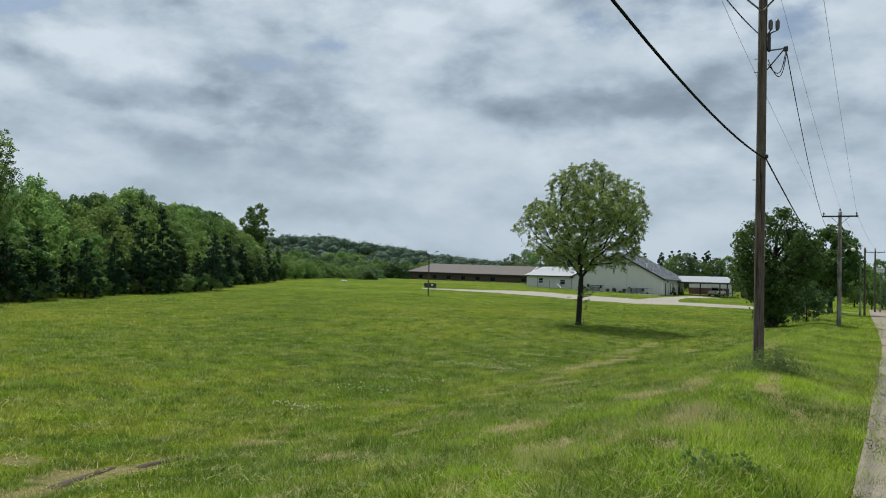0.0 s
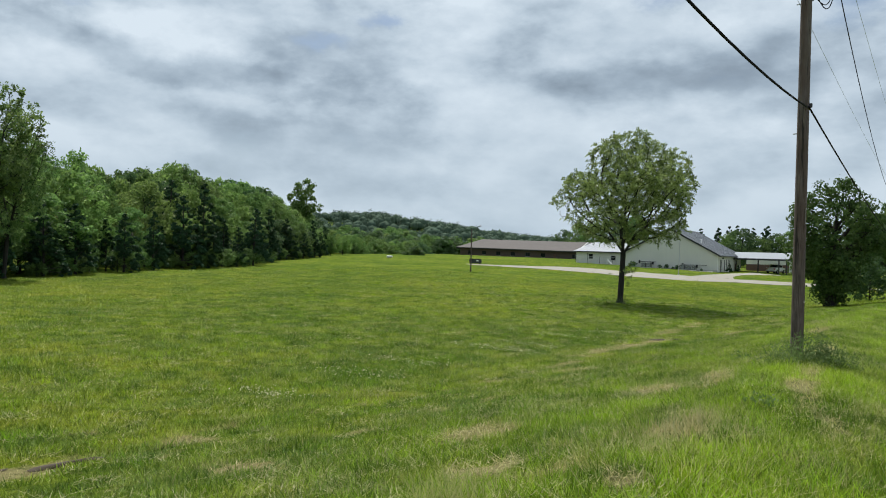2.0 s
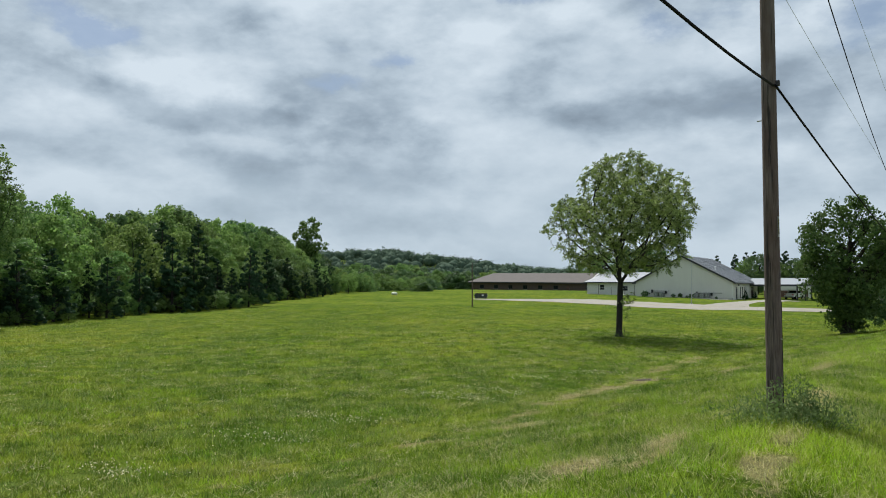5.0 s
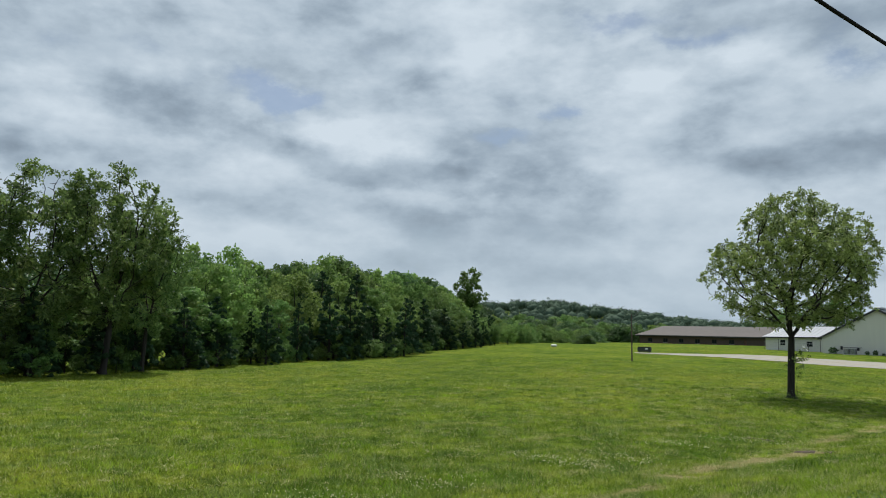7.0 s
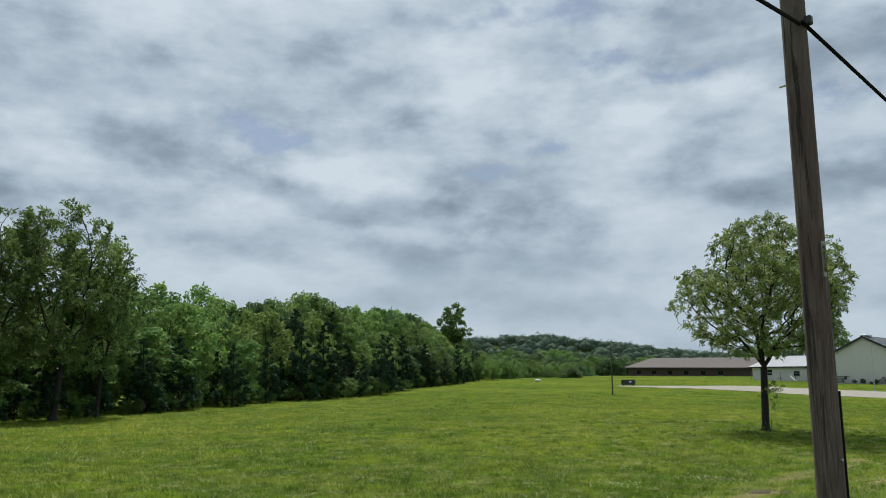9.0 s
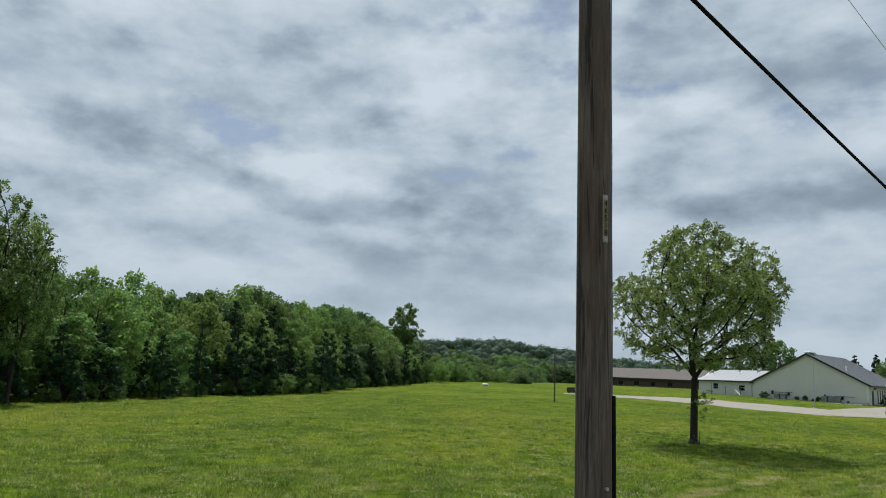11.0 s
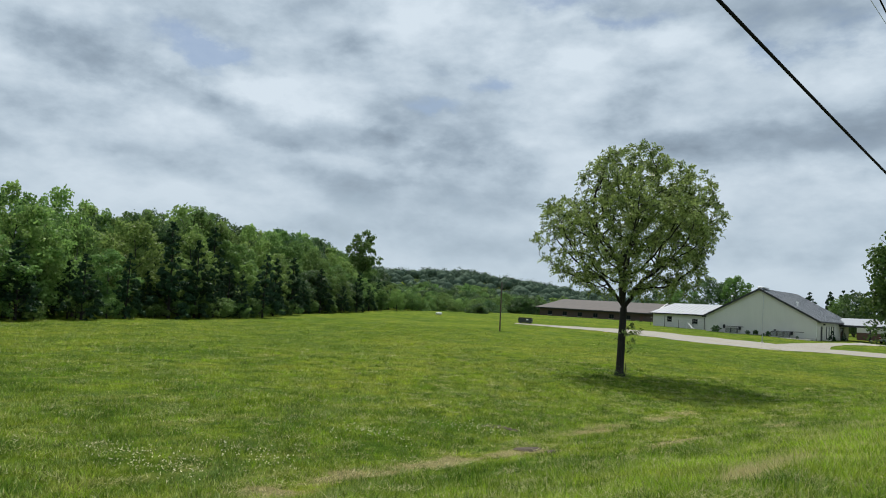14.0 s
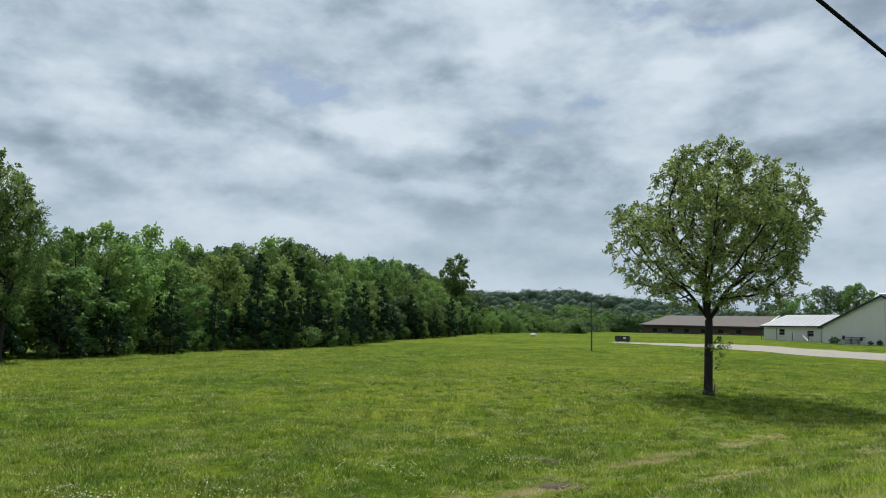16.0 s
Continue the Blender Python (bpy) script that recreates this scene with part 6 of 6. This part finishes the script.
def sign_board():
    ob = thing("roadside_sign", "pale roadside sign board on the far pole", "sign", pose(5.5, 155.7, gz(5.5, 156)))
    bm = bmesh.new()
    box(bm, -0.6, 0.6, -0.04, 0.04, 7.0, 7.7, 0.01)
    part("board", bm, MAT["white"], ob)
    for k in range(2):
        bm = bmesh.new()
        box(bm, -0.45, 0.45, -0.05, -0.042, 7.2 + 0.22 * k, 7.28 + 0.22 * k)
        part("lettering", bm, MAT["dark"], ob)


sign_board()


def line(name, label, a, b, sag, r, mat):
    bm = bmesh.new()
    a, b = Vector(a), Vector(b)
    pts = [a.lerp(b, k / 24) - Vector((0, 0, 4 * sag * (k / 24) * (1 - k / 24))) for k in range(25)]
    tube(bm, pts, r, 6)
    return tagged(part(name, bm, mat, None, label, True), category="cable", group="lines along the road")


Z1, Z2 = gz(*P1), gz(*P2)
P0 = (-2.7, -11.5)
Z0 = gz(*P0)
utility_pole("utility_pole", "brown wooden utility pole carrying the lines beside the road", *P0, 9.4, 0.126, 0.098, MAT["pole"], 8.9)
line("telephone_cable", "thick black telephone cable between the poles", (P0[0] + 0.12, P0[1], 6.92), (P1[0] + 0.08, P1[1] - 0.1, 4.48), 1.14, 0.017, MAT["black"])
line("telephone_cable", "thick black telephone cable between the poles", (P1[0] + 0.10, P1[1] - 0.1, 4.49), (P2[0] - 0.16, P2[1], 2.66), 0.35, 0.017, MAT["black"])
line("service_cable", "twisted black service cable between the poles", (P1[0] + 0.48, P1[1], 6.88), (P2[0] - 0.5, P2[1], 5.95), 1.25, 0.011, MAT["black"])
line("service_cable", "twisted black service cable between the poles", (P0[0] + 0.1, P0[1], 7.3), (P1[0] - 0.08, P1[1], 7.28), 1.3, 0.011, MAT["black"])
for dx in (-1.1, 1.1, 0.0):
    zz1 = (8.55 + Z1 + 0.3) if dx else 9.65 + Z1
    zz2 = (8.25 + Z2 + 0.3) if dx else 8.85 + Z2
    line("power_line", "thin bare power line between the poles", (P0[0] + dx, P0[1], zz1 + 0.7), (P1[0] + dx, P1[1] - 0.15, zz1), 0.5, 0.006, MAT["galv"])
    line("power_line", "thin bare power line between the poles", (P1[0] + dx, P1[1] - 0.15, zz1), (P2[0] + dx, P2[1] - 0.15, zz2), 0.2, 0.006, MAT["galv"])
    line("power_line", "thin bare power line between the poles", (P2[0] + dx, P2[1] - 0.15, zz2), (4.5 + dx, 149.8, gz(4.5, 150) + 10.4), 1.2, 0.010, MAT["galv"])


# ---- grass ----
def scatter_blades(name, label, seed, density, x_range, y_range, height, width, mat, keep=None, lean=0.35):
    """Grass blades as single leaves of grass, denser toward the road where the walk goes."""
    rng = np.random.default_rng(seed)
    area = (x_range[1] - x_range[0]) * (y_range[1] - y_range[0])
    n = int(area * density)
    x = rng.uniform(*x_range, n)
    y = rng.uniform(*y_range, n)
    k = np.ones(n, bool) if keep is None else keep(x, y, rng)
    x, y = x[k], y[k]
    n = len(x)
    z = ground_z(x, y) - 0.01
    tuft = -0.05 + 1.05 * vnoise(x, y, 0.42, 4) + 0.75 * vnoise(x, y, 1.5, 5) + 0.35 * vnoise(x, y, 0.16, 6)
    h = height(x, y) * rng.uniform(0.55, 1.2, n) * np.clip(tuft, 0.25, 1.9) * (1 - 0.5 * np.clip(dry_mask(x, y), 0, 1))
    ang = rng.uniform(0, 2 * np.pi, n)
    dirs = np.stack([np.cos(ang), np.sin(ang), 0 * ang], -1)
    w = width(x, y) * rng.uniform(0.7, 1.3, n)
    bend = rng.normal(0, lean, (n, 2)) * h[:, None]
    base = np.stack([x, y, z], -1)
    tip = base + np.stack([bend[:, 0], bend[:, 1], h], -1)
    v = np.stack([base - dirs * w[:, None] / 2, base + dirs * w[:, None] / 2, tip], 1).reshape(-1, 3)
    f = np.arange(3 * n).reshape(-1, 3)
    me = np_mesh(name, v, f, mat)
    give(me, np.repeat(x, 3), np.repeat(y, 3))
    # blades take the light as a sward does: normals lean upward
    side = np.stack([-dirs[:, 1], dirs[:, 0], 0 * ang], -1)
    nrm = side * rng.uniform(-0.9, 0.9, (n, 1)) + np.array([0, 0, 1.0])
    nrm /= np.linalg.norm(nrm, axis=1)[:, None]
    me.normals_split_custom_set_from_vertices(np.repeat(nrm, 3, 0))
    ob = new(name, me)
    return tagged(ob, label, "grass", kind="stuff")


def blade_h(x, y):
    return 0.085 + 0.022 * smooth(-6.0, -2.4, x)


def path_distance(x, y):
    return np.hypot(x - 0.4, y - np.clip(y, 0, 21))


def blade_w(x, y):
    return 0.0075 + 0.00058 * path_distance(x, y)


def sward(near, far, share):
    """Keeps the blades between two distances from the walk, thinning outward with ragged edges."""
    def keep(x, y, rng):
        d = path_distance(x, y) * (0.85 + 0.3 * vnoise(x, y, 5.0, 21))
        side = np.minimum(0.60 * -x, 8.5 + 0.22 * -x)
        ok = (y > np.maximum(side, 4.2)) & (x < -0.30 + 0.040 * y + 0.5 * vnoise(x, y, 0.5, 22)) & (d >= near) & (d < far)
        fade = share[0] + (share[1] - share[0]) * np.clip((d - near) / (far - near), 0, 1)
        ok &= rng.uniform(0, 1, len(x)) < fade
        ok[ok] = rng.uniform(0, 1, ok.sum()) > np.clip(1.5 * dry_mask(x[ok], y[ok]) - 0.35, 0, 0.8)
        return ok
    return keep


scatter_blades("verge_grass", "bright green grass tufts on the road verge and near field", 1, 1150, (-15, 1.2), (4, 36), blade_h, blade_w, MAT["blades"], sward(0, 13, (1.0, 0.62)), 0.5)
scatter_blades("field_grass", "short mown green grass of the field", 3, 700, (-27, 1.6), (5, 48), blade_h, blade_w, MAT["blades"], sward(13, 25, (1.0, 0.38)), 0.55)
scatter_blades("middle_field_grass", "short mown green grass of the middle field", 4, 260, (-52, 2.6), (8, 72), blade_h, blade_w, MAT["blades"], sward(25, 48, (1.0, 0.28)), 0.55)
scatter_blades("far_field_grass", "short mown green grass of the far field", 5, 70, (-82, 4), (12, 112), blade_h, blade_w, MAT["blades"], sward(48, 90, (1.0, 0.0)), 0.55)
scatter_blades("dry_grass", "dry straw-coloured grass stalks in the verge", 6, 420, (-10.5, 0.4), (5, 40), lambda x, y: 0.07 + 0.08 * smooth(-5.5, -2.6, x), blade_w, MAT["straw"],
               lambda x, y, rng: 2.4 * dry_mask(x, y) * (0.6 + 0.8 * np.sin(x * 1.1 + 1.2 * np.sin(y * 0.6)) * np.sin(y * 0.5 + 0.7)) > rng.uniform(0.2, 1.0, len(x)), 0.5)


def pole_weeds():
    """Weeds left standing round the foot of the pole."""
    rng = np.random.default_rng(9)
    n = 3400
    r = np.abs(rng.normal(0, 0.30, n)) + 0.10
    a = rng.uniform(0, 2 * np.pi, n)
    x, y = P1[0] + 0.25 + r * np.cos(a) * 1.25, P1[1] - 0.35 + r * np.sin(a)
    keep = np.hypot(x - P1[0], y - P1[1]) > 0.18
    x, y, r = x[keep], y[keep], r[keep]
    z = ground_z(x, y)
    h = rng.uniform(0.25, 0.72, len(x)) * np.exp(-r * 0.9)
    c = np.stack([x, y, z + h * rng.uniform(0.1, 1.0, len(x))], -1)
    v, f = leaf_quads(rng, c, 0.06, -0.8, 0.16)
    ob = new("pole_weeds", np_mesh("pole_weeds", v, f, MAT["leaf_weed"]))
    tagged(ob, "grey-green weeds standing round the pole's foot", "weeds", kind="stuff")


pole_weeds()


def rank_tufts():
    """Rank tufts that the mower left, darker and taller than the sward, and flattened straw between them."""
    rng = np.random.default_rng(19)
    for name, label, count, mat, tall, lean, reach in (("grass_tuft_patches", "scattered rank dark green tufts standing out of the mown grass", 3800, MAT["rank"], 0.14, 0.55, 0.12), ("lush_grass_patches", "bright lush green grass tufts in the verge and field", 3000, MAT["lush"], 0.15, 0.5, 0.13), ("flattened_straw", "flattened straw scattered over the mown grass", 3400, MAT["straw"], 0.05, 2.2, 0.16)):
        x = -np.abs(rng.normal(0, 13, count)) - 0.3
        y = rng.uniform(5, 62, count)
        verge = rng.uniform(0, 1, count) < 0.38
        x = np.where(verge, rng.uniform(-6, 0.2, count) + 0.02 * y, x)
        y = np.where(verge, rng.uniform(5, 36, count), y)
        if mat != MAT["straw"]:
            open_sward = dry_mask(x, y) < 0.30
            x, y = x[open_sward], y[open_sward]
            count = len(x)
        k = 26
        px = np.repeat(x, k) + rng.normal(0, reach, count * k)
        py = np.repeat(y, k) + rng.normal(0, reach, count * k)
        size = np.repeat(rng.uniform(0.5, 1.2, count), k)
        n = len(px)
        h = tall * size * rng.uniform(0.5, 1.2, n)
        ang = rng.uniform(0, 2 * np.pi, n)
        dirs = np.stack([np.cos(ang), np.sin(ang), 0 * ang], -1)
        w = blade_w(px, py)[:, None] * 1.25
        base = np.stack([px, py, ground_z(px, py) + (0.0 if lean < 1 else 0.04)], -1)
        bend = rng.normal(0, lean, (n, 2)) * h[:, None]
        tip = base + np.stack([bend[:, 0], bend[:, 1], h], -1)
        v = np.stack([base - dirs * w / 2, base + dirs * w / 2, tip], 1).reshape(-1, 3)
        me = np_mesh(name, v, np.arange(3 * n).reshape(-1, 3), mat)
        give(me, np.repeat(px, 3), np.repeat(py, 3))
        tagged(new(name, me), label, "grass", kind="stuff")


rank_tufts()


def leafy_weeds():
    """Low broad-leaved weeds: a few in the verge, some round the shade tree's foot."""
    rng = np.random.default_rng(23)
    c = []
    for x, y, r, h, n in [(-1.1, 7.2, 0.09, 0.07, 70), (-0.8, 7.6, 0.08, 0.06, 60), (-1.35, 12.6, 0.1, 0.06, 60), (-3.0, 20.5, 0.15, 0.08, 80), (-1.6, 17.5, 0.12, 0.08, 80), (TREE_AT[0] - 0.1, TREE_AT[1] - 0.2, 0.42, 0.22, 420), (TREE_AT[0] + 0.5, TREE_AT[1] - 0.3, 0.3, 0.14, 160)]:
        px, py = rng.normal(x, r, n), rng.normal(y, r, n)
        c.append(np.stack([px, py, ground_z(px, py) + 0.05 + np.abs(rng.normal(0, h, n))], -1))
    v, f = leaf_quads(rng, np.concatenate(c), 0.052, 0.0, 0.3)
    tagged(new("verge_weeds", np_mesh("verge_weeds", v, f, MAT["leaf_mid"])), "low dark green broad-leaved weeds in the grass", "weeds", kind="stuff")


leafy_weeds()


def tree_stake():
    """The short bare sucker that stands beside the shade tree's trunk."""
    x, y = TREE_AT[0] + 0.42, TREE_AT[1] - 0.25
    ob = thing("sucker_shoot", "thin dark bare shoot beside the shade tree's trunk", "shoot", pose(x, y, gz(x, y) - 0.05))
    bm = bmesh.new()
    tube(bm, [(0, 0, 0), (0.02, 0, 0.45), (0.0, 0.01, 0.85)], [0.022, 0.018, 0.010], 6)
    part("stem", bm, MAT["bark"], ob)
    bm = bmesh.new()
    tube(bm, [(0.015, 0, 0.4), (0.07, 0.02, 0.62)], [0.011, 0.005], 5)
    part("twig", bm, MAT["bark"], ob)


tree_stake()


def straw_tussocks():
    """Standing dead tussocks of last year's grass in the verge."""
    rng = np.random.default_rng(29)
    vs, n_all = [], 0
    for x, y, r, h, n in [(-2.7, 7.6, 0.16, 0.24, 300), (-3.0, 8.1, 0.18, 0.20, 220), (-1.75, 10.4, 0.25, 0.20, 260), (-1.8, 11.1, 0.2, 0.19, 180), (-1.6, 9.6, 0.18, 0.18, 150), (-2.2, 28.9, 0.25, 0.2, 240), (-2.3, 30.3, 0.3, 0.2, 260)]:
        px, py = rng.normal(x, r, n), rng.normal(y, r, n)
        hh = h * rng.uniform(0.5, 1.25, n)
        ang = rng.uniform(0, 2 * np.pi, n)
        side = np.stack([np.cos(ang), np.sin(ang), 0 * ang], -1) * 0.004
        base = np.stack([px, py, ground_z(px, py)], -1)
        tip = base + np.stack([rng.normal(0, 0.35, n) * hh, rng.normal(0, 0.35, n) * hh, hh], -1)
        vs.append(np.stack([base - side, base + side, tip], 1).reshape(-1, 3))
    v = np.concatenate(vs)
    me = np_mesh("straw_tussocks", v, np.arange(len(v)).reshape(-1, 3), MAT["straw"])
    give(me, v[:, 0], v[:, 1])
    tagged(new("straw_tussocks", me), "standing tussocks of pale dead grass in the verge", "grass", kind="stuff")


straw_tussocks()


def bare_soil():
    """Small scraped hollows where soil shows: one by the track and a cut line in the near field."""
    for x, y, w, l, turn in [(-8.25, 32.8, 0.30, 0.26, 0), (-7.5, 32.6, 0.16, 0.14, 0), (-10.7, 35.3, 0.55, 0.22, 10), (-9.6, 7.6, 0.07, 0.9, 22), (-9.5, 9.0, 0.07, 0.5, -12)]:
        k = 14
        ring = [(1 + 0.25 * math.sin(3 * a + x) + 0.12 * math.sin(7 * a)) for a in np.linspace(0, 2 * math.pi, k, endpoint=False)]
        bm = bmesh.new()
        m = pose(0, 0, 0, 0, 0, turn)
        rows = []
        for s, lift in ((0.35, 0.05), (0.75, 0.045), (1.0, 0.01)):
            row = []
            for i in range(k):
                a = i * 2 * math.pi / k
                p = m @ Vector((w * s * ring[i] * math.cos(a), l * s * ring[i] * math.sin(a), 0))
                row.append(bm.verts.new((x + p.x, y + p.y, gz(x + p.x, y + p.y) + lift)))
            rows.append(row)
        bm.faces.new(rows[0])
        for r0, r1 in zip(rows, rows[1:]):
            for i in range(k):
                bm.faces.new((r0[i], r1[i], r1[(i + 1) % k], r0[(i + 1) % k]))
        bmesh.ops.recalc_face_normals(bm, faces=bm.faces[:])
        ob = part("soil_patch", bm, MAT["mud"], None, "dark bare soil scraped open in the grass", True)
        tagged(ob, "dark bare soil scraped open in the grass", "soil", "soil patches", "stuff")


bare_soil()


def clover_heads():
    """Patches of small white clover flowers in the field."""
    rng = np.random.default_rng(12)
    spots = [(-11.2, 27.9, 1.0), (-11.3, 26, 0.9), (-11.7, 21.3, 0.9), (-11.6, 18.1, 0.8), (-11.8, 31.7, 1.0), (-12.2, 26, 0.8), (-11.0, 34.5, 0.9), (-11.3, 14.8, 0.7)]
    c = []
    for x, y, r in spots:
        n = 100
        px, py = rng.normal(x, r * 0.75, n), rng.normal(y, r * 0.45, n)
        c.append(np.stack([px, py, ground_z(px, py) + rng.uniform(0.06, 0.10, n)], -1))
    c = np.concatenate(c)
    v, f = leaf_quads(rng, np.repeat(c, 3, 0), 0.038)
    ob = new("clover_flowers", np_mesh("clover_flowers", v, f, MAT["clover_flower"]))
    tagged(ob, "small white clover flowers in the grass", "flowers", kind="stuff")


clover_heads()


def road_stones():
    rng = np.random.default_rng(14)
    n = 5000
    y = rng.uniform(4, 26, n)
    x = -0.05 + 0.04 * (y - 4) + np.abs(rng.normal(0, 1.2, n))
    s = rng.uniform(0.008, 0.024, n)
    z = ground_z(x, y) + 0.055
    octa = np.array([(1, 0, 0), (-1, 0, 0), (0, 1, 0), (0, -1, 0), (0, 0, 0.8), (0, 0, -0.5)])
    tri = np.array([(0, 2, 4), (2, 1, 4), (1, 3, 4), (3, 0, 4), (2, 0, 5), (1, 2, 5), (3, 1, 5), (0, 3, 5)])
    v = np.stack([x, y, z], -1)[:, None] + octa[None] * s[:, None, None] * rng.uniform(0.6, 1.4, (n, 6, 1))
    f = tri[None] + 6 * np.arange(n)[:, None, None]
    ob = new("loose_gravel", np_mesh("loose_gravel", v.reshape(-1, 3), f.reshape(-1, 3), MAT["stone"]))
    tagged(ob, "loose pale gravel stones on the road", "gravel", kind="stuff")


road_stones()
